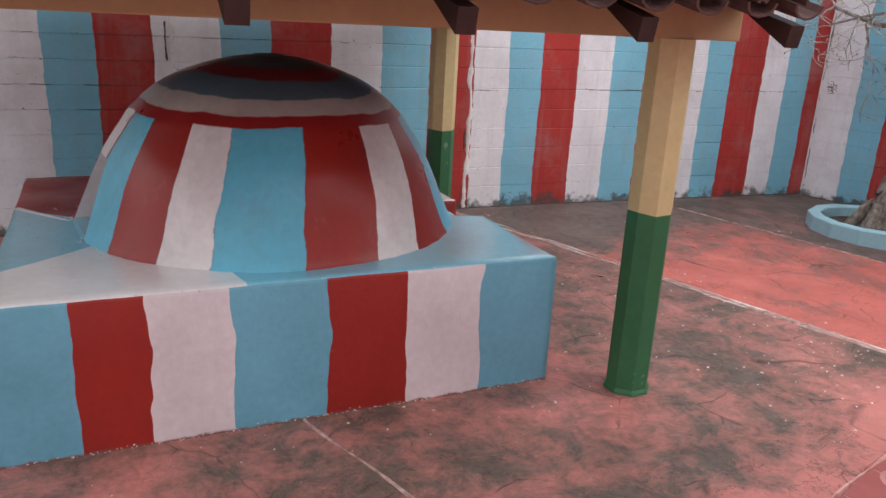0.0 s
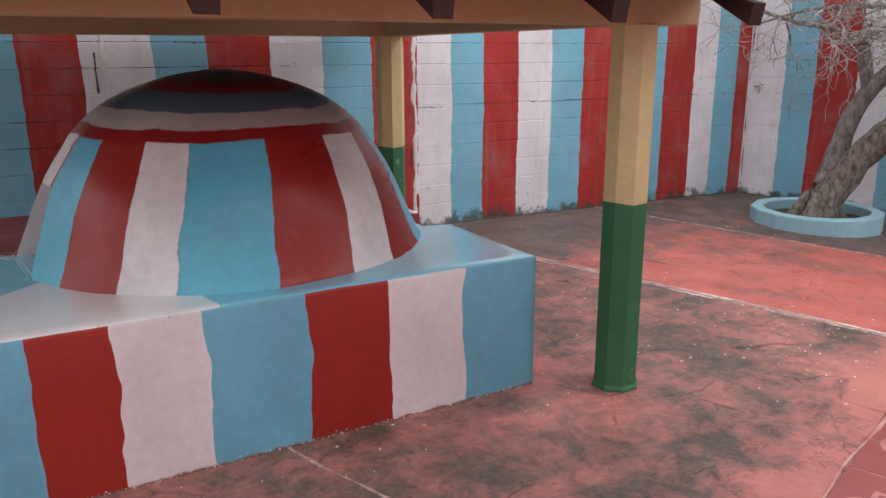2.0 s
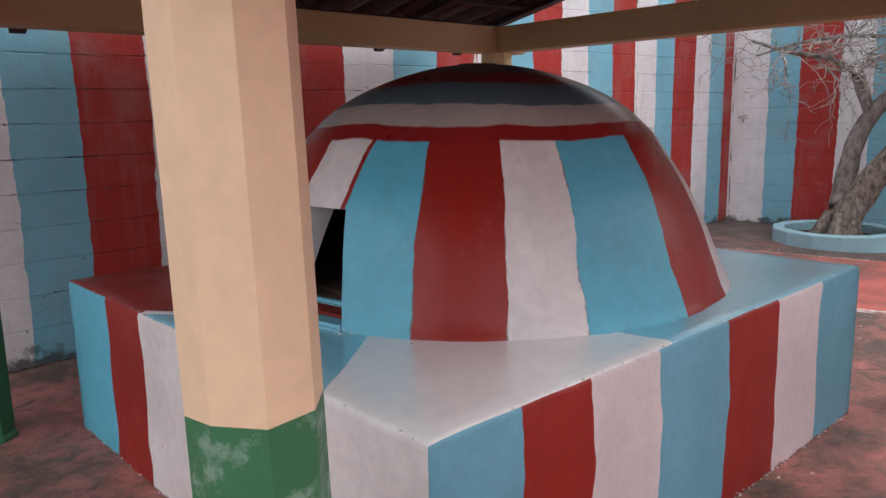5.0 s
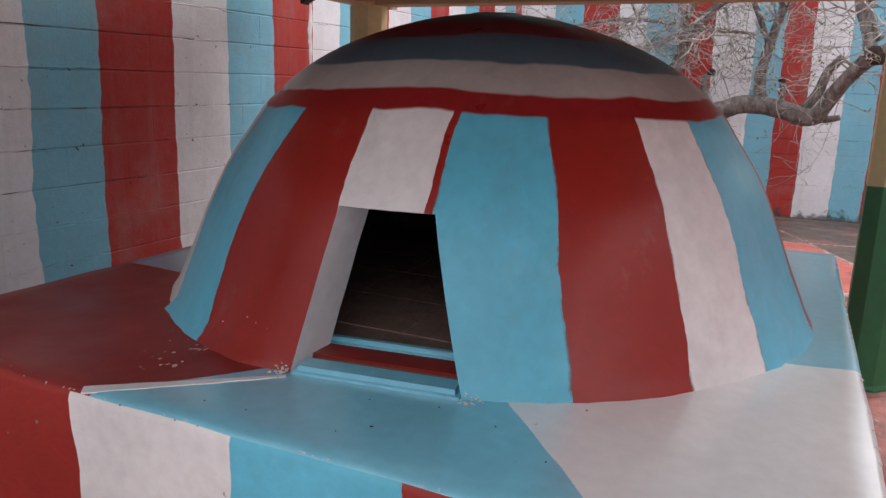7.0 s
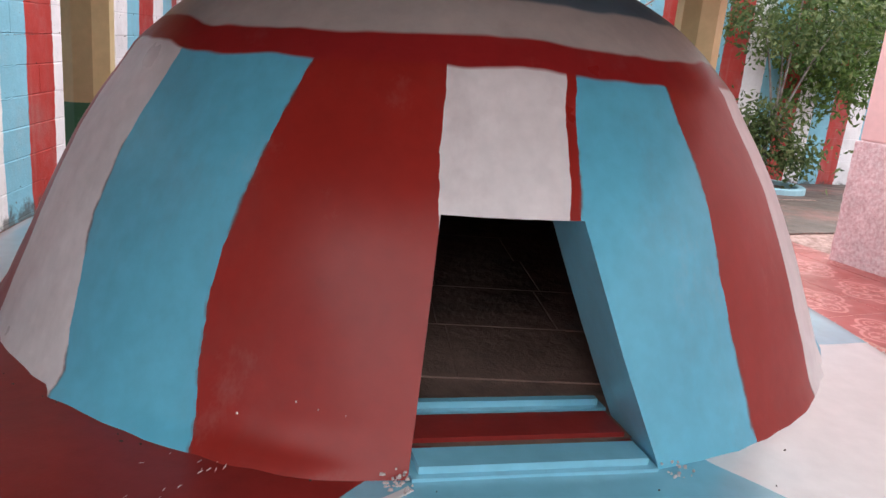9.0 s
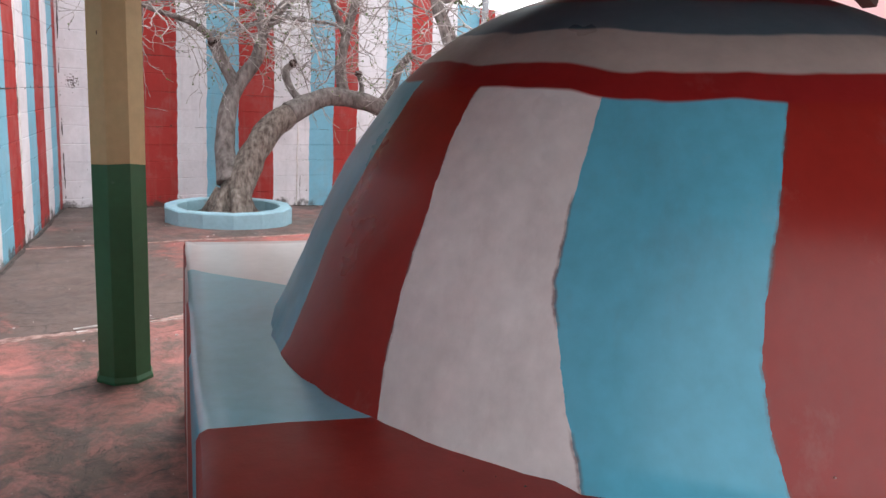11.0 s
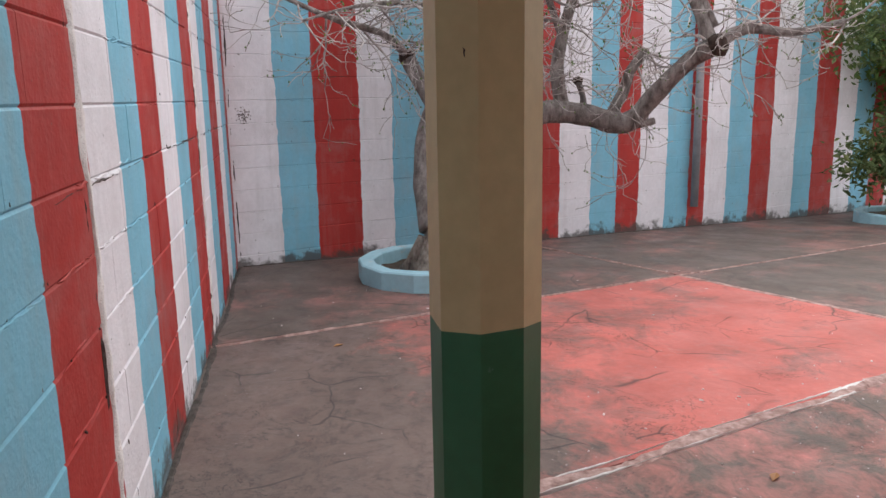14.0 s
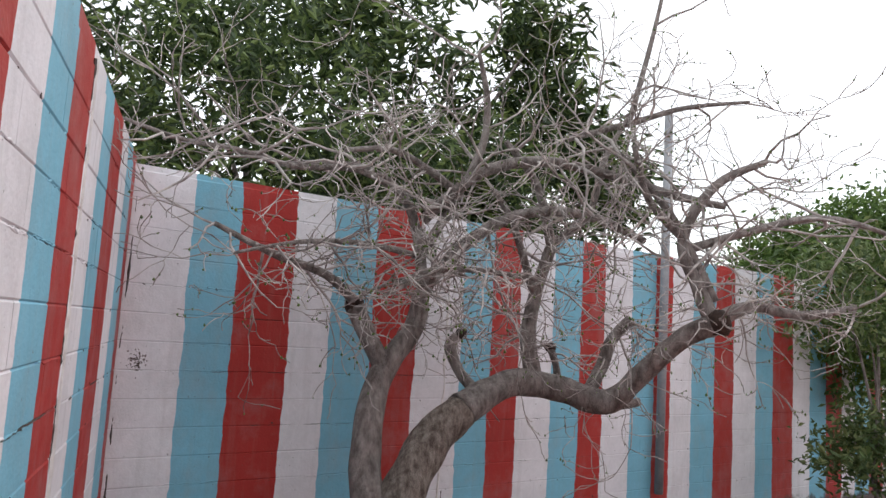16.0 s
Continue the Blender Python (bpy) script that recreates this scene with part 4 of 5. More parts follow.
for x in np.arange(0.67, ROOF_X0, -0.8):
    for sgn, y0 in ((1, EAVE_F + 0.03), (-1, EAVE_B - 0.03)):
        bm = bmesh.new()
        top0, top1 = roof_z(y0) - 0.012, roof_z(RIDGE_Y) - 0.012
        prof = [(y0, top0), (y0 + sgn * 0.02, top0 - 0.095), (y0 + sgn * 0.3, roof_z(y0 + sgn * 0.3) - 0.034), (RIDGE_Y, top1 - 0.05), (RIDGE_Y, top1)]
        a = [bm.verts.new((x - 0.04, y, z)) for y, z in prof]
        b = [bm.verts.new((x + 0.04, y, z)) for y, z in prof]
        bm.faces.new(a), bm.faces.new(b[::-1])
        for i in range(5):
            bm.faces.new((a[i], b[i], b[(i + 1) % 5], a[(i + 1) % 5]))
        bmesh.ops.recalc_face_normals(bm, faces=bm.faces[:])
        part("rafter", bm, M_DARKWOOD, shelter, "dark stained rafter")

roof = part_me("roof", mesh_of("roof", [(ROOF_X0, RIDGE_Y - 0.06, roof_z(RIDGE_Y) + 0.04), (ROOF_X1, RIDGE_Y - 0.06, roof_z(RIDGE_Y) + 0.04), (ROOF_X1, RIDGE_Y, roof_z(RIDGE_Y) + 0.1),
                                        (ROOF_X0, RIDGE_Y, roof_z(RIDGE_Y) + 0.1), (ROOF_X1, RIDGE_Y + 0.06, roof_z(RIDGE_Y) + 0.04), (ROOF_X0, RIDGE_Y + 0.06, roof_z(RIDGE_Y) + 0.04)],
                               [(0, 1, 2, 3), (3, 2, 4, 5)], M_CLAY), shelter, "weathered dark clay tile roof")
for y in list(np.arange(EAVE_F + 0.8, RIDGE_Y, 0.36)) + list(np.arange(EAVE_B - 0.8, RIDGE_Y, -0.36)):
    bm = bmesh.new()
    box(bm, ROOF_X0, y - 0.025, roof_z(y) - 0.012, ROOF_X1, y + 0.025, roof_z(y) + 0.012)
    part("batten", bm, M_DARKWOOD, shelter, "dark roof batten")


def barrel(r0, r1, length, up):
    vs, fs = [], []
    seg = 6
    for y, r in ((0, r0), (length, r1)):
        for t in (0, 0.012):
            for k in range(seg + 1):
                a = math.pi * k / seg
                z = math.sin(a) * (r - t) * 0.75
                vs.append((math.cos(a) * (r - t), y, z if up else -z))
    m = seg + 1
    for k in range(seg):
        fs += [(k, k + 1, 2 * m + k + 1, 2 * m + k), (m + k, 3 * m + k, 3 * m + k + 1, m + k + 1), (k, m + k, m + k + 1, k + 1), (2 * m + k, 2 * m + k + 1, 3 * m + k + 1, 3 * m + k)]
    return mesh_of("roof_tile", vs, fs, M_CLAY, None, False)


cover, pan = barrel(0.125, 0.1, 0.42, True), barrel(0.085, 0.1, 0.42, False)
slope_f, slope_b = math.degrees(math.atan(SL)), math.degrees(math.atan(SL_B))
rt = random.Random(3)
pv, pf = [], []
for ci, x in enumerate(np.arange(ROOF_X0 + 0.1, ROOF_X1, 0.27)):
    for side in (0, 1):
        for k in range(6 if side == 0 else 7):
            run = 0.345 * k
            y = (EAVE_F + run) if side == 0 else (EAVE_B - run)
            z = roof_z(y) + 0.045 + 0.006 * rt.random()
            rz = (0 if side == 0 else 180) + rt.uniform(-2, 2)
            slope_a = slope_f if side == 0 else slope_b
            m = pose(x + rt.uniform(-0.008, 0.008), y, z + 0.028, slope_a, 0, rz)
            part_me("roof_tile", cover, roof, m=m)
            m2 = pose(x + 0.135, y, z + 0.03, slope_a, 0, rz)
            q = len(pv)
            pv += [m2 @ v.co for v in pan.vertices]
            pf += [tuple(q + i for i in p.vertices) for p in pan.polygons]
tagged(part_me("pan_tiles", mesh_of("pan_tiles", pv, pf, M_CLAY), roof, "rows of channel tiles"), kind="stuff")


# ---- house with the porch ----
HOUSE = Vector((2.2, -2.43, 0))
house = tagged(new("house"), "pink rendered house with a rough stucco dado", "house")
house.matrix_world = Matrix.Translation(HOUSE) @ Matrix.Rotation(math.atan2(U.y, U.x), 4, "Z")
bm = bmesh.new()
box(bm, -8.0, -4.0, 0.97, 0.0, 0.0, 3.4, 0.02)
part("wall", bm, M_PINK, house, "smooth pale pink wall")
bm = bmesh.new()
box(bm, -8.0, -4.0, -0.08, 0.02, 0.02, 0.97, 0.012)
bmesh.ops.subdivide_edges(bm, edges=[e for e in bm.edges if e.calc_length() > 0.5], cuts=40, use_grid_fill=True)
for v in bm.verts:
    if v.co.y > -0.3 or v.co.x > -0.3:
        v.co += Vector((0.004, 0.004, 0)) * noise.noise(v.co * 24)
part("dado", bm, M_STUCCO, house, "rough pink stucco dado")
bm = bmesh.new()
arrow = [(-0.82, 0.17), (-0.70, 0.17), (-0.70, 0.5), (-0.58, 0.5), (-0.80, 0.81), (-1.02, 0.5), (-0.90, 0.5), (-0.90, 0.17)]
vs = [bm.verts.new((x, 0.021, z)) for x, z in arrow]
vf = [bm.verts.new((x, 0.032, z)) for x, z in arrow]
bm.faces.new(vf[::-1])
for i in range(len(arrow)):
    bm.faces.new((vs[i], vf[i], vf[(i + 1) % 8], vs[(i + 1) % 8]))
bmesh.ops.recalc_face_normals(bm, faces=bm.faces[:])
part("painted_arrow", bm, M_SIGN_GREEN, house, "green arrow painted on the stucco")

porch = tagged(new("porch_floor", mesh_of("porch_floor", [at_uv(-9, -0.01, 0.002), at_uv(-9, -1.6, 0.002), at_uv(0.09, -1.6, 0.002), at_uv(0.09, -0.01, 0.002)], [(0, 1, 2, 3)],
               rough_stuff("pink_grout", (0.74, 0.5, 0.46), (0.56, 0.3, 0.27), 12))), "red patterned ceramic porch tiles with pale rosettes", "floor", kind="structure")
T = 0.325


def tile_mesh(sx, sy):
    bm = bmesh.new()
    g = 0.0045
    a, b = (g, T - g) if sx > 0 else (g - T, -g)
    c, d = (g, T - g) if sy > 0 else (g - T, -g)
    box(bm, a, c, -0.012, b, d, 0.004)
    me = bpy.data.meshes.new("tile")
    bm.to_mesh(me)
    bm.free()
    me.materials.append(M_TILE)
    return me


TM = {(sx, sy): tile_mesh(sx, sy) for sx in (1, -1) for sy in (1, -1)}
turn = Matrix.Rotation(math.atan2(U.y, U.x), 4, "Z")
for i in range(22):
    for j in range(5):
        u0, v0 = -T * (i + 1) + 0.09, -T * (j + 1)
        if v0 < -1.63:
            continue
        sx, sy = (1 if i % 2 == 0 else -1), (1 if j % 2 == 0 else -1)
        p = at_uv(u0 + (0 if sx > 0 else T), v0 + (0 if sy > 0 else T))
        part_me("tile", TM[sx, sy], porch, m=Matrix.Translation(p) @ turn)


# ---- tree in its ring ----
RING = Vector((5.22, 1.96, 0))
planter = tagged(new("tree_planter"), "low round planter ring painted light blue", "planter")
planter.location = RING + Vector((0, 0, floor_z(RING.x, RING.y)))


def ring_mesh(name, ro, ri, h, mat, seg=14):
    vs, fs = [], []
    prof = [(ro, -0.02), (ro, h - 0.012), (ro - 0.012, h), (ri + 0.012, h), (ri, h - 0.012), (ri, -0.02)]
    for k in range(seg):
        a = 2 * math.pi * k / seg
        for r, z in prof:
            w = 1 + 0.012 * noise.noise(Vector((math.cos(a) * 3, math.sin(a) * 3, z)))
            vs.append((r * w * math.cos(a), r * w * math.sin(a), z + (0.008 * noise.noise(Vector((a * 2, 0, 3))) if z > 0 else 0)))
    m = len(prof)
    for k in range(seg):
        for i in range(m - 1):
            a, b = k * m + i, (k + 1) % seg * m + i
            fs.append((a, b, b + 1, a + 1))
    return mesh_of(name, vs, fs, mat)


def earth_mesh(r, z):
    bm = bmesh.new()
    bmesh.ops.create_grid(bm, x_segments=24, y_segments=24, size=r)
    bmesh.ops.delete(bm, geom=[v for v in bm.verts if v.co.length > r * 1.02], context="VERTS")
    for v in bm.verts:
        v.co.z = z + 0.025 * noise.noise(v.co * 5)
    return bm


part_me("ring", ring_mesh("ring", 0.66, 0.53, 0.175, M_RING_BLUE), planter)
part("soil", earth_mesh(0.56, 0.06), M_EARTH, planter, "dry brown soil")

tree = tagged(new("tree"), "leafless grey tree with a bent low limb in a blue ring", "tree")
tree.location = (5.25, 1.93, 0.05 + floor_z(5.25, 1.93))
TO = Matrix.Translation((-5.25, -1.93, -0.05))
BOUGHS = []


def limb(pts, radii, per=6, seg=10, knob=0.16, keep=True):
    p, r = smooth_line(pts, radii, per)
    bv, bf = [], []
    tube(bv, bf, p, r, seg, knob)
    part_me("limb", mesh_of("limb", bv, bf, M_BARK, None, True), tree, "", TO)
    if keep:
        BOUGHS.append((p, r))


# trunk with root flare, then the low limb reaching over the yard
lv, lf = [], []
p, r = smooth_line([(5.22, 1.95, 0.0), (5.24, 1.92, 0.12), (5.32, 1.84, 0.4), (5.42, 1.7, 0.7), (5.52, 1.5, 0.98), (5.6, 1.28, 1.15)], [0.25, 0.195, 0.165, 0.15, 0.14, 0.13], 7)
tube(lv, lf, p, r, 16, 0.22)
for a in range(6):
    ca, sa = math.cos(a * 1.05 + 0.3), math.sin(a * 1.05 + 0.3)
    tube(lv, lf, [(5.22 + ca * 0.3, 1.95 + sa * 0.3, 0.02), (5.22 + ca * 0.2, 1.95 + sa * 0.2, 0.12), (5.24 + ca * 0.12, 1.93 + sa * 0.12, 0.35)], [0.06, 0.075, 0.05], 7, 0.2)
part_me("trunk", mesh_of("trunk", lv, lf, M_BARK_LOW, None, True), tree, "rough brown lower trunk", TO)
limb([(5.6, 1.28, 1.15), (5.72, 1.0, 1.29), (5.78, 0.75, 1.36), (5.75, 0.42, 1.32), (5.66, 0.12, 1.24), (5.55, 0.0, 1.32), (5.35, -0.12, 1.55), (5.15, -0.28, 1.78), (4.95, -0.38, 1.88)],
     [0.135, 0.115, 0.105, 0.1, 0.1, 0.088, 0.08, 0.075, 0.085])
limb([(5.3, 1.96, 0.4), (5.5, 1.98, 0.75), (5.62, 1.94, 1.15), (5.72, 1.82, 1.45), (5.8, 1.62, 1.72), (5.86, 1.55, 2.0)], [0.12, 0.11, 0.095, 0.09, 0.075, 0.06])
limb([(5.7, 1.84, 1.42), (5.78, 1.95, 1.62), (5.85, 2.05, 1.84)], [0.075, 0.07, 0.075])
limb([(5.72, 1.1, 1.26), (5.82, 1.22, 1.4), (5.92, 1.28, 1.6), (5.9, 1.2, 1.7)], [0.05, 0.042, 0.045, 0.035])
limb([(5.8, 0.62, 1.36), (5.86, 0.66, 1.7), (5.9, 0.6, 2.05), (5.85, 0.5, 2.45)], [0.075, 0.065, 0.055, 0.045])
limb([(5.8, 0.42, 1.36), (5.88, 0.4, 1.5), (5.92, 0.43, 1.62)], [0.035, 0.028, 0.03])
limb([(5.72, 0.2, 1.28), (5.78, 0.05, 1.5), (5.75, -0.02, 1.72), (5.7, -0.15, 1.9)], [0.06, 0.058, 0.05, 0.04])
limb([(5.66, 0.1, 1.22), (5.62, -0.12, 1.24), (5.6, -0.2, 1.26)], [0.05, 0.036, 0.03])
limb([(4.97, -0.38, 1.88), (5.05, -0.3, 2.15), (5.1, -0.2, 2.5), (5.0, -0.4, 2.9), (4.9, -0.75, 3.1)], [0.07, 0.055, 0.042, 0.035, 0.025])
limb([(4.95, -0.4, 1.9), (4.9, -0.65, 2.02), (4.8, -1.0, 1.98), (4.7, -1.4, 2.06)], [0.06, 0.045, 0.035, 0.025])
limb([(5.86, 1.55, 2.0), (5.75, 1.3, 2.35), (5.6, 0.9, 2.62), (5.5, 0.4, 2.66), (5.45, -0.1, 2.5)], [0.055, 0.048, 0.042, 0.035, 0.025])
limb([(5.86, 1.55, 2.0), (5.9, 1.6, 2.4), (5.85, 1.75, 2.7), (5.7, 2.1, 2.85), (5.6, 2.6, 2.8)], [0.05, 0.042, 0.035, 0.028, 0.02])
limb([(5.85, 2.02, 1.84), (5.7, 2.3, 2.05), (5.5, 2.7, 2.15), (5.35, 3.1, 2.3)], [0.04, 0.032, 0.025, 0.016])
limb([(5.85, 0.5, 2.45), (5.75, 0.7, 2.9), (5.7, 1.0, 3.2)], [0.045, 0.035, 0.022])
limb([(5.85, 0.5, 2.45), (5.8, 0.2, 2.75), (5.75, 0.1, 3.2), (5.7, -0.1, 3.6)], [0.04, 0.032, 0.025, 0.015])
limb([(5.1, -0.2, 2.5), (5.1, 0.1, 2.75), (5.0, 0.3, 3.1)], [0.035, 0.028, 0.018])
limb([(5.8, 1.6, 2.53), (5.7, 1.2, 2.92), (5.6, 0.76, 3.05), (5.55, 0.23, 3.02), (5.4, -0.31, 2.88), (5.3, -0.72, 2.82)], [0.045, 0.044, 0.042, 0.038, 0.034, 0.026])
limb([(5.3, 2.31, 2.87), (5.5, 1.94, 2.96), (5.65, 1.63, 2.89), (5.75, 1.4, 2.79)], [0.018, 0.024, 0.03, 0.034])
limb([(5.2, 3.68, 2.86), (5.3, 3.33, 2.8), (5.4, 3.01, 2.8), (5.55, 2.61, 2.77), (5.6, 2.16, 2.81), (5.75, 1.76, 2.68)], [0.01, 0.016, 0.02, 0.022, 0.024, 0.026])
limb([(5.86, 1.56, 2.3), (5.75, 1.21, 3.04), (5.7, 1.17, 3.47), (5.6, 1.3, 3.83)], [0.036, 0.032, 0.026, 0.016])
limb([(5.0, -0.41, 2.04), (5.1, -0.2, 2.5), (5.15, 0.03, 2.83), (5.2, 0.35, 3.13)], [0.04, 0.034, 0.028, 0.018])
limb([(5.09, -0.24, 2.42), (4.85, -1.03, 2.69), (4.8, -1.54, 2.7), (4.7, -2.01, 2.56)], [0.034, 0.028, 0.022, 0.015])
limb([(5.2, 0.23, 3.32), (5.25, 0.04, 3.95), (5.2, -0.05, 4.47)], [0.024, 0.02, 0.012])
limb([(5.4, 0.63, 3.2), (5.3, 0.14, 3.37), (5.2, -0.25, 3.52), (5.1, -0.77, 3.62)], [0.024, 0.024, 0.02, 0.012])
limb([(5.2, 2.97, 2.11), (5.35, 2.56, 2.23), (5.5, 2.14, 2.28), (5.7, 1.64, 2.25)], [0.009, 0.016, 0.02, 0.024])
limb([(5.8, 1.79, 2.03), (5.6, 1.51, 2.15), (5.5, 1.19, 2.16), (5.4, 0.77, 2.12)], [0.03, 0.026, 0.022, 0.014])
limb([(5.89, 0.62, 2.05), (5.8, 0.86, 2.57), (5.75, 1.07, 2.83)], [0.034, 0.03, 0.022])
for c, s in (((4.93, -0.4, 1.9), 0.1), ((5.86, 2.07, 1.87), 0.075), ((5.9, 1.2, 1.71), 0.05), ((5.93, 0.43, 1.64), 0.04)):
    q = Vector(c)
    kv, kf = [], []
    tube(kv, kf, [q - Vector((0, 0, s)), q - Vector((0, 0, s * 0.4)), q + Vector((0, 0, s * 0.4)), q + Vector((0, 0, s * 0.8))], [s * 0.6, s, s * 0.95, s * 0.4], 9, 0.5)
    part_me("cut_end", mesh_of("cut_end", kv, kf, M_CUT, None, True), tree, "dark healed cut end", TO)
# twigs: many thin crooked shoots from the upper limbs
rw = random.Random(11)
gv, gf = [], []
buds_v, buds_f = [], []


def shoot(p, d, length, r, depth):
    pts, rad = [p.copy()], [r]
    n = 5
    d = d.normalized()
    for k in range(n):
        d = (d + Vector((rw.uniform(-0.5, 0.5), rw.uniform(-0.5, 0.5), rw.uniform(-0.42, 0.42)))).normalized()
        p = p + d * length / n
        pts.append(p.copy())
        rad.append(max(0.003, r * (1 - 0.65 * (k + 1) / n)))
        if depth > 0 and k > 0 and rw.random() < 0.72:
            e = (d + Vector((rw.uniform(-1, 1), rw.uniform(-1, 1), rw.uniform(-0.7, 0.8)))).normalized()
            shoot(p.copy(), e, length * rw.uniform(0.4, 0.7), rad[-1] * 0.8, depth - 1)
    tube(gv, gf, pts, rad, 4, 0, False)
    if depth == 0:
        for q in pts[3:]:
            if rw.random() < 0.35:
                s = rw.uniform(0.005, 0.011)
                k = len(buds_v)
                o = Vector((rw.uniform(-0.012, 0.012), rw.uniform(-0.012, 0.012), rw.uniform(-0.012, 0.012)))
                buds_v.extend([q + o + Vector(w) * s for w in ((1, 0, 0), (-1, 0, 0), (0, 1, 0), (0, -1, 0), (0, 0, 1.6), (0, 0, -1))])
                buds_f.extend([(k, k + 2, k + 4), (k + 2, k + 1, k + 4), (k + 1, k + 3, k + 4), (k + 3, k, k + 4), (k + 2, k, k + 5), (k + 1, k + 2, k + 5), (k + 3, k + 1, k + 5), (k, k + 3, k + 5)])


for p, r in BOUGHS:
    for k in range(len(p)):
        if p[k].z < 1.75 or r[k] > 0.075:
            continue
        for _ in range(2):
            if rw.random() < 0.19:
                d = Vector((rw.uniform(-1, 0.5), rw.uniform(-1, 1), rw.uniform(-0.7, 0.55)))
                shoot(p[k], d, rw.uniform(0.45, 1.0), min(r[k] * 0.65, rw.uniform(0.01, 0.017)), 2)
for p, r in BOUGHS:
    for k in range(0, len(p), 2):
        if 1.55 < p[k].z < 2.5 and r[k] < 0.08 and rw.random() < 0.55:
            d = Vector((rw.uniform(-1, 0.1), rw.uniform(-1, 1), rw.uniform(-0.5, 0.35)))
            shoot(p[k], d, rw.uniform(0.35, 0.8), min(r[k] * 0.6, rw.uniform(0.007, 0.012)), 2)
tagged(part_me("brushwood", mesh_of("brushwood", gv, gf, M_TWIG, None, True), tree, "tangle of thin bare twigs", TO), kind="stuff")
tagged(part_me("foliage", mesh_of("foliage", buds_v, buds_f, M_LEAF_BRIGHT), tree, "small green buds", TO), kind="stuff")


# ---- planting behind and beside the walls ----
def leaves(name, blobs, count, size, mat, parent, seed, long=2.2, label=""):
    """Thousands of separate small leaves scattered in uneven clumps."""
    rl = random.Random(seed)
    vs, fs = [], []
    clumps = []
    for (c, rad) in blobs:
        c, rad = Vector(c), Vector(rad)
        for _ in range(max(6, count // (len(blobs) * 22))):
            d = Vector((rl.gauss(0, 1), rl.gauss(0, 1), rl.gauss(0, 1))).normalized() * rl.random() ** 0.45
            clumps.append((c + Vector((d.x * rad.x, d.y * rad.y, d.z * rad.z)), rl.uniform(0.12, 0.3) * max(0.8, rad.x * 0.7)))
    for c, s in clumps:
        for _ in range(22):
            p = c + Vector((rl.gauss(0, s), rl.gauss(0, s), rl.gauss(0, s * 0.8)))
            a = Vector((rl.uniform(-1, 1), rl.uniform(-1, 1), rl.uniform(-1.1, 0.25))).normalized()
            b = a.orthogonal().normalized()
            b = (b * math.cos(q := rl.uniform(0, 6.28)) + a.cross(b) * math.sin(q))
            L = size * rl.uniform(0.6, 1.3)
            k = len(vs)
            n = a.cross(b) * L * 0.12
            vs += [p, p + a * L * 0.5 + b * L / long / 2 + n, p + a * L, p + a * L * 0.5 - b * L / long / 2 + n]
            fs += [(k, k + 1, k + 2), (k, k + 2, k + 3)]
    return tagged(part_me(name, mesh_of(name, vs, fs, mat), parent, label), kind="stuff")


def leafy_tree(name, label, x, y, trunk_h, blobs, count, size, mat, seed, long=2.4, r=0.12):
    ob = tagged(new(name), label, "tree")
    ob.location = (x, y, floor_z(x, y) - 0.02)
    vs, fs = [], []
    rl = random.Random(seed)
    p, rr = smooth_line([(0, 0, 0), (0.08, 0.05, trunk_h * 0.5), (0.0, 0.1, trunk_h)], [r, r * 0.8, r * 0.6], 5)
    tube(vs, fs, p, rr, 8, 0.1)
    for c, rad in blobs:
        q = Vector(c)
        p, rr = smooth_line([(0, 0.05, trunk_h * 0.7), (q.x * 0.5, q.y * 0.5, (trunk_h * 0.7 + q.z) / 2 + 0.2), tuple(q)], [r * 0.5, r * 0.35, r * 0.12], 5)
        tube(vs, fs, p, rr, 6, 0.1)
    part_me("trunk", mesh_of("trunk", vs, fs, M_BARK, None, True), ob)
    leaves("crown", blobs, count, size, mat, ob, seed, long, "")
    return ob


leafy_tree("tree", "dense dark evergreen tree rising behind the striped wall", 8.3, 2.6, 2.6,
           [((0, 0.4, 3.6), (1.0, 1.3, 0.9)), ((0.2, 1.7, 3.3), (1.0, 1.0, 1.0)), ((-0.2, -0.9, 3.5), (0.9, 1.0, 0.9)), ((0.4, 0.4, 4.8), (1.2, 1.6, 0.9)), ((0.3, -2.0, 3.2), (0.8, 0.9, 0.7)), ((0, 2.7, 4.2), (1, 1, 1)), ((0.3, -2.6, 3.6), (0.9, 1.0, 0.7))],
           11500, 0.17, M_LEAF_DARK, 21, 3.6)
leafy_tree("tree", "dark bushy tree behind the wall beside the first", 9.4, -0.3, 2.2,
           [((0, 0.3, 3.2), (0.8, 1.2, 0.6)), ((0.4, 1.4, 3.7), (0.8, 0.9, 0.8)), ((0, -0.9, 2.8), (0.6, 0.8, 0.4))], 5000, 0.17, M_LEAF_DARK, 22, 3.6)
leafy_tree("tree", "bright green leafy tree beyond the striped wall", 9.6, -5.6, 2.0,
           [((0, 0.6, 2.7), (1.0, 1.3, 0.8)), ((-0.6, -0.6, 2.2), (1.0, 1.0, 0.9)), ((0.2, -1.6, 2.9), (1.1, 1.1, 1.0)), ((0.3, 0, 3.6), (0.9, 1.1, 0.6)), ((-0.3, -1.0, 4.1), (0.8, 0.9, 0.6)), ((-0.4, -1.7, 3.6), (0.8, 0.9, 0.7))], 21000, 0.13, M_LEAF_BRIGHT, 23)
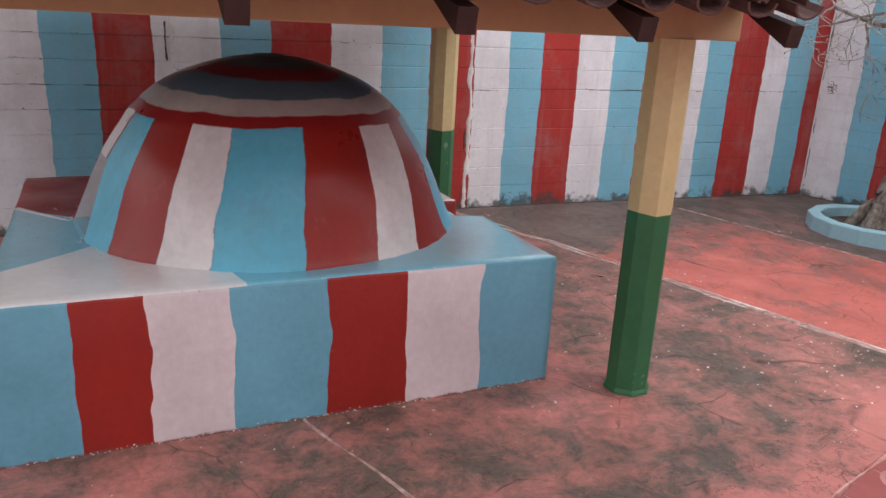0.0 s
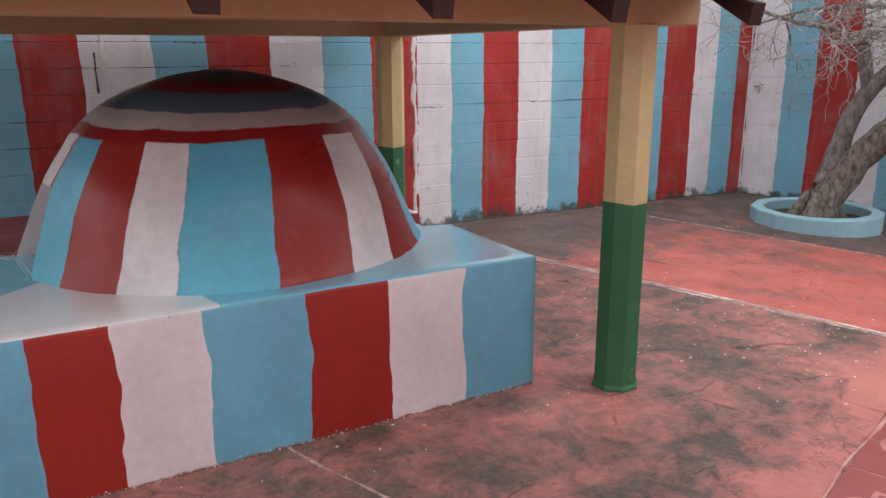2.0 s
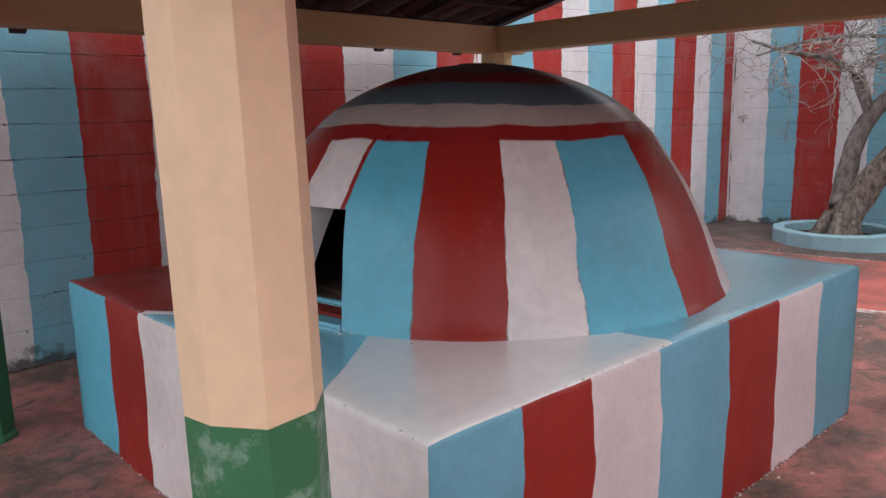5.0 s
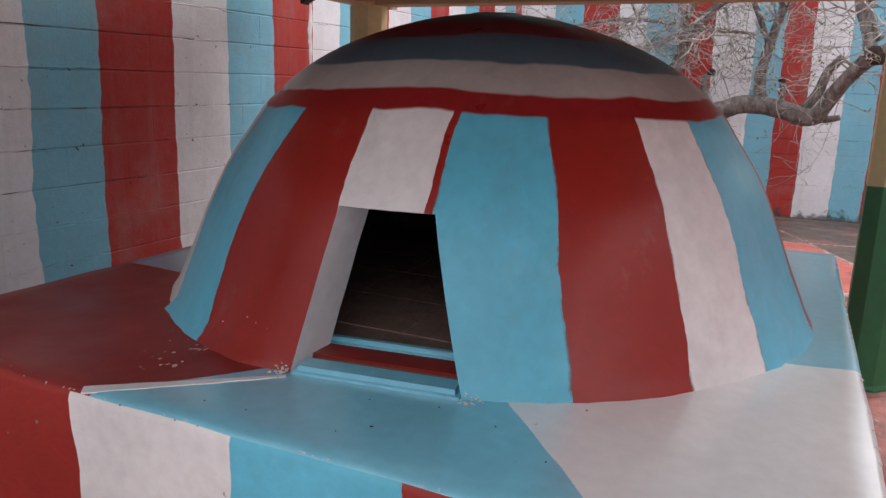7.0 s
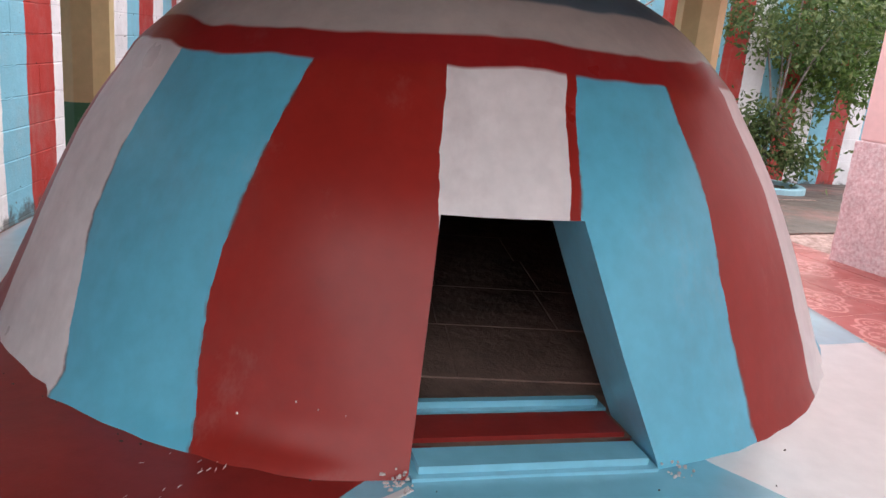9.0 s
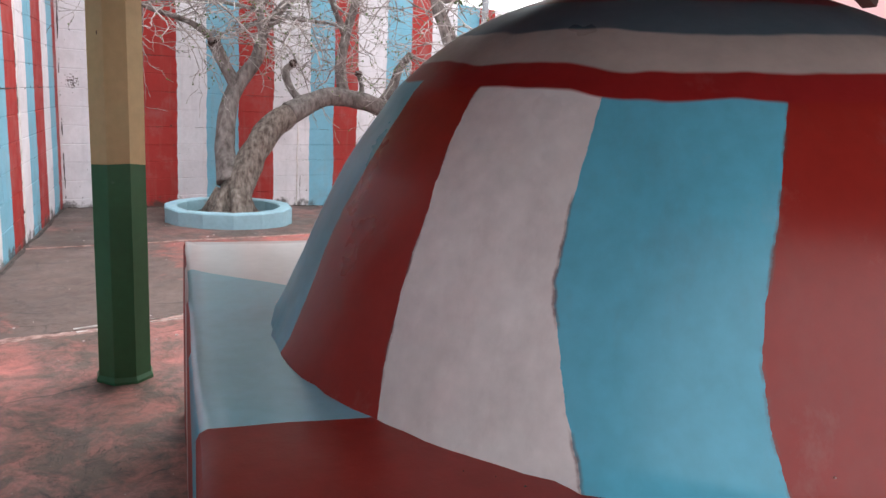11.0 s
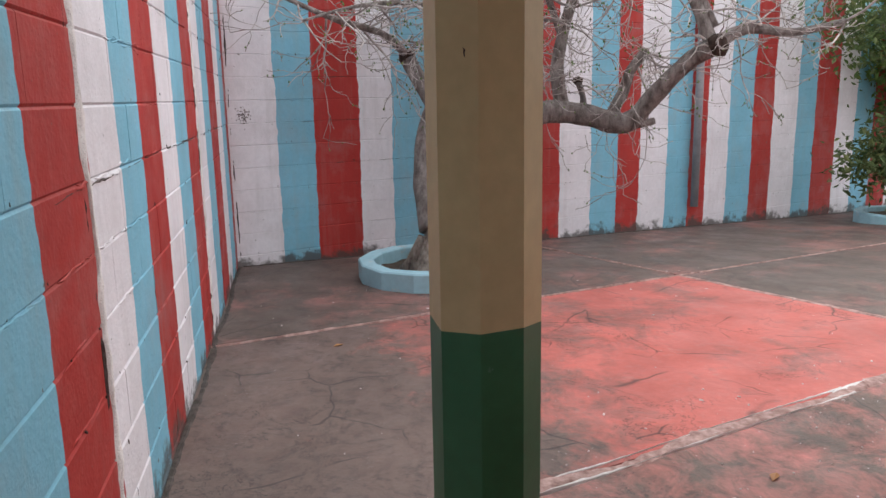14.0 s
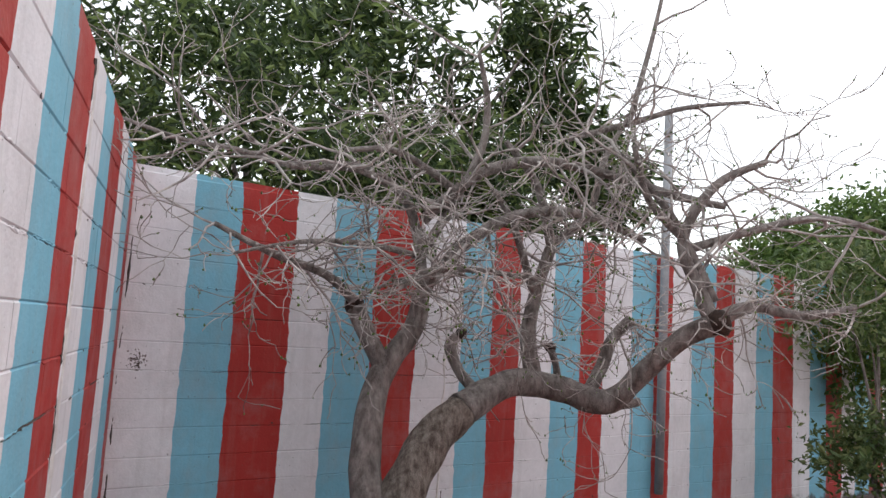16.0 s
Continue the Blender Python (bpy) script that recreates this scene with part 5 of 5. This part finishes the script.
leafy_tree("tree", "tall feathery evergreen rising high behind the striped wall", 10.2, 0.9, 3.0,
           [((0, -2.3, 3.3), (0.9, 0.9, 0.7)), ((0, -1.6, 4.4), (1.0, 1.2, 0.8)), ((0, -0.4, 5.3), (1.1, 1.3, 0.9)), ((0, 1.0, 5.6), (1.1, 1.3, 1.0)), ((0, 2.4, 5.5), (1.1, 1.3, 1.0)), ((0, 3.8, 4.8), (1.1, 1.2, 1.2)),
            ((0.2, 0.4, 6.6), (1.0, 1.5, 0.7)), ((0, 0.6, 4.0), (0.9, 1.6, 0.8)), ((0, -2.1, 6.4), (0.7, 0.8, 0.6)), ((0, -2.5, 5.4), (0.7, 0.8, 0.6)), ((0, -2.9, 4.8), (0.7, 0.8, 0.6)), ((0, -3.4, 4.2), (0.7, 0.8, 0.6))], 12000, 0.26, M_LEAF_DARK, 26, 4.2)
bush = leafy_tree("shrub", "airy green shrub with a spreading top in a round blue bed", 7.35, -4.6, 1.3,
                  [((0.1, 0.45, 0.75), (0.35, 0.4, 0.25)), ((0, 0.15, 1.05), (0.3, 0.35, 0.25)), ((-0.1, -0.3, 0.6), (0.3, 0.3, 0.25)), ((0.1, 0.1, 2.2), (0.75, 0.9, 0.4)), ((-0.2, -0.6, 2.6), (0.8, 0.9, 0.5)),
                   ((0.1, 0.6, 2.7), (0.7, 0.8, 0.5)), ((0.3, -0.2, 3.2), (0.8, 0.9, 0.4))], 5200, 0.11, M_LEAF_MID, 24, 2.4, 0.04)
bed = tagged(new("shrub_planter"), "low round blue planter ring holding a shrub", "planter")
bed.location = (7.35, -4.6, floor_z(7.35, -4.6))
part_me("ring", ring_mesh("ring", 0.58, 0.47, 0.13, M_RING_BLUE, 18), bed)
part("soil", earth_mesh(0.5, 0.06), M_EARTH, bed, "dry brown soil")

pv2, pf2 = [], []
PX = R0 + RD * 5.83
tube(pv2, pf2, [(PX.x - 0.09, PX.y - 0.03, -0.02), (PX.x - 0.09, PX.y - 0.03, 2.0), (PX.x - 0.09, PX.y - 0.03, 4.3)], [0.05, 0.05, 0.05], 12)
pole = tagged(new("pole", mesh_of("pole", pv2, pf2, M_STEEL, None, True)), "tall grey galvanised pole standing against the wall", "pole")
cv2, cf2 = [], []
cp, cr = smooth_line([(PX.x - 0.09, PX.y - 0.03, 4.2), (12, -4.5, 4.4), (20, -7, 6.6)], [0.012] * 3, 10)
tube(cv2, cf2, cp, cr, 5)
tagged(new("cable", mesh_of("cable", cv2, cf2, M_DARKWOOD)), "thin dark overhead cable tied to the pole", "cable")

# fallen leaves
rf = random.Random(8)
for x, y, s in ((3.05, 2.35, 0.045), (2.75, 1.9, 0.05), (1.35, 1.4, 0.04), (0.95, 0.55, 0.045), (3.4, 2.9, 0.04), (3.25, 2.2, 0.05)):
    vs = [(0, -s, 0.002), (s * 0.45, 0, 0.008), (0, s, 0.003), (-s * 0.45, 0, 0.01), (0, 0, 0.001)]
    ob = tagged(new("fallen_leaf", mesh_of("fallen_leaf", vs, [(0, 1, 4), (1, 2, 4), (2, 3, 4), (3, 0, 4)], M_LEAF_DRY)), "small dry fallen leaf on the concrete floor", "leaf", "fallen leaves")
    ob.matrix_world = pose(x, y, 0.001 + floor_z(x, y), 0, 0, rf.uniform(0, 360))

# ---- walls, block by block ----
wall_back = block_wall("wall_back", (-12.0, 3.65, -0.18), (1, 0, 0), 18.0, 14, M_BACK, "concrete block wall with vertical red, white and blue stripes", (8.6, 17.9), 0.09)
wall_right = block_wall("wall_right", (R0.x, R0.y, -0.38), tuple(RD), 15.0, 15, M_RIGHT, "concrete block wall with vertical red, white and blue stripes", (0, 9.2), 0.04)
# Unseen side wall, added and kept white to bounce light towards the oven mouth.
wall_side_added = block_wall("wall_side_added", (-12.0, -9.0, 0), (0, 1, 0), 12.6, 11, M_BOUNCE_WHITE, "unseen white block wall added to close the yard and bounce light", (50, 60))


def wall_crack(wall, pts, r, material, name="crack", label="dark open joint", breaks=0.06):
    """An open, ragged joint of uneven width on the wall's face, in the wall's own coordinates (along, up)."""
    rc = random.Random(len(pts) + int(pts[0][0] * 10) + int(pts[0][1] * 31))
    vs, fs = [], []
    run, rad, gap = [], [], 0
    for (x0, z0), (x1, z1) in zip(pts, pts[1:]):
        n = max(2, int(math.hypot(x1 - x0, z1 - z0) / 0.022))
        for k in range(n):
            t = k / n
            x, z = x0 + (x1 - x0) * t, z0 + (z1 - z0) * t
            off = 0.007 * noise.noise(Vector((x * 6, z * 6, 2))) + 0.004 * noise.noise(Vector((x * 31, z * 31, 8)))
            wide = r * max(0.12, 0.6 + 1.6 * noise.noise(Vector((x * 3.3, z * 3.3, 5))) + rc.uniform(-0.3, 0.4))
            if gap > 0:
                gap -= 1
                continue
            run.append((x + (off if abs(x1 - x0) < abs(z1 - z0) else 0), 0.001, z + (off if abs(x1 - x0) >= abs(z1 - z0) else 0)))
            rad.append(wide)
            if rc.random() < breaks and len(run) > 2:
                rad[0] = rad[-1] = 0.0004
                tube(vs, fs, run, rad, 5)
                run, rad, gap = [], [], rc.randint(0, 9)
    if len(run) > 1:
        tube(vs, fs, run, rad, 5)
    part_me(name, mesh_of(name, vs, fs, material), wall, label)


def filler(wall, x, z0, z1, width):
    """Rough plaster smeared over a vertical joint."""
    vs, fs = [], []
    n = int((z1 - z0) / 0.02)
    for i in range(n + 1):
        z = z0 + (z1 - z0) * i / n
        o = 0.012 * noise.noise(Vector((x, z * 3, 1)))
        wl_ = width * max(0.08, 0.5 + 1.1 * noise.noise(Vector((x, z * 5, 3))) + 0.4 * noise.noise(Vector((x, z * 23, 4))))
        wr_ = width * max(0.08, 0.5 + 1.1 * noise.noise(Vector((x, z * 5, 13))) + 0.4 * noise.noise(Vector((x, z * 23, 14))))
        vs += [(x + o - wl_, 0.003, z), (x + o - wl_ * 0.5, -0.008 - 0.006 * noise.noise(Vector((x, z * 17, 6))), z), (x + o + wr_ * 0.5, -0.007 - 0.006 * noise.noise(Vector((x, z * 19, 8))), z), (x + o + wr_, 0.003, z)]
    for i in range(n):
        fs += [(i * 4 + k, i * 4 + k + 1, i * 4 + k + 5, i * 4 + k + 4) for k in range(3)]
    part_me("joint_fill", mesh_of("joint_fill", vs, fs, M_WHITE_SPLASH, None, True), wall, "rough white joint filler")


XB = 12.0
ZB, ZR = 0.18, 0.38                 # from the feet of the walls up to the level of the yard
wall_crack(wall_back, [(XB + 0.9, ZB + 1.2), (XB + 2.6, ZB + 1.22), (XB + 4.0, ZB + 1.215), (XB + 5.9, ZB + 1.22)], 0.0026, M_MORTAR)
wall_crack(wall_back, [(XB + 1.4, ZB + 1.82), (XB + 3.6, ZB + 1.815)], 0.0016, M_MORTAR, breaks=0.12)
for k, (xa, xb) in enumerate(((-4.0, -0.4), (-3.6, -1.0), (-4.2, 0.3), (-3.9, -1.7), (-4.0, 0.0), (-3.2, -0.6))):
    z = (1.0, 1.2, 1.4, 1.6, 1.8, 2.0)[k]
    wall_crack(wall_back, [(XB + xa, z), (XB + (xa + xb) / 2, z + 0.006), (XB + xb, z)], 0.0026, M_MORTAR, breaks=0.1)
for x in (1.16, -1.62, 3.74):
    wall_crack(wall_back, [(XB + x, ZB), (XB + x + 0.01, 1.0), (XB + x - 0.01, 1.8), (XB + x, 2.85)], 0.0075, M_MORTAR, label="dark broken vertical joint", breaks=0.16)
    filler(wall_back, XB + x + 0.046, ZB, 2.85, 0.04)
wall_crack(wall_right, [(2.86, 0.2), (2.87, 1.6), (2.86, 3.0)], 0.0035, M_MORTAR, label="dark broken vertical joint")
filler(wall_right, 2.82, 0.2, 3.0, 0.025)
for z, xa, xb in ((1.6, 0.1, 2.7), (1.2, 1.0, 4.5), (1.8, 3.0, 6.0), (0.8, 2.9, 5.6), (2.0, 0.9, 2.6)):
    wall_crack(wall_right, [(xa, z), ((xa + xb) / 2, z + 0.005), (xb, z)], 0.0018, M_MORTAR, breaks=0.12)
wall_crack(wall_right, [(0.03, 0.4), (0.02, 1.6), (0.03, 3.0)], 0.006, M_MORTAR, label="dark corner joint")
rp = random.Random(77)
spots = [(Vector((0.14 + rp.gauss(0, 0.032), -0.001, ZR + 1.29 + rp.gauss(0, 0.03))), rp.uniform(0.002, 0.008), rp.uniform(1, 1.8), rp.uniform(0, 6)) for _ in range(90)]
chips("broken_render", spots, M_DARKBIT, wall_right, "dark broken patch of render", (0, -1, 0))
for wall, xs in ((wall_back, (XB - 3.5, XB + 5.9)), (wall_right, (0.1, 8.0))):
    spots = []
    for _ in range(150):
        c = rp.randint(2, 13)
        spots.append((Vector((rp.uniform(*xs), -0.0005, c * 0.2 + rp.gauss(0, 0.012))), rp.uniform(0.002, 0.007), rp.uniform(1, 3), rp.gauss(1.57, 0.3)))
    chips("joint_holes", spots, M_DARKBIT, wall, "small dark holes along the joints", (0, -1, 0))
# dirt and plaster crumbs along the foot of the walls
ridge("wall_foot_dirt", (-4, 3.63, 0), (6.0, 3.63, 0), 0.06, M_MORTAR, "dark dirt along the foot of the wall", 0.012)
a, b = R0 + RD * 0.05 - Vector((0.02, 0, 0)), R0 + RD * 11 - Vector((0.02, 0, 0))
ridge("wall_foot_dirt", a, b, 0.06, M_MORTAR, "dark dirt along the foot of the wall", 0.012)
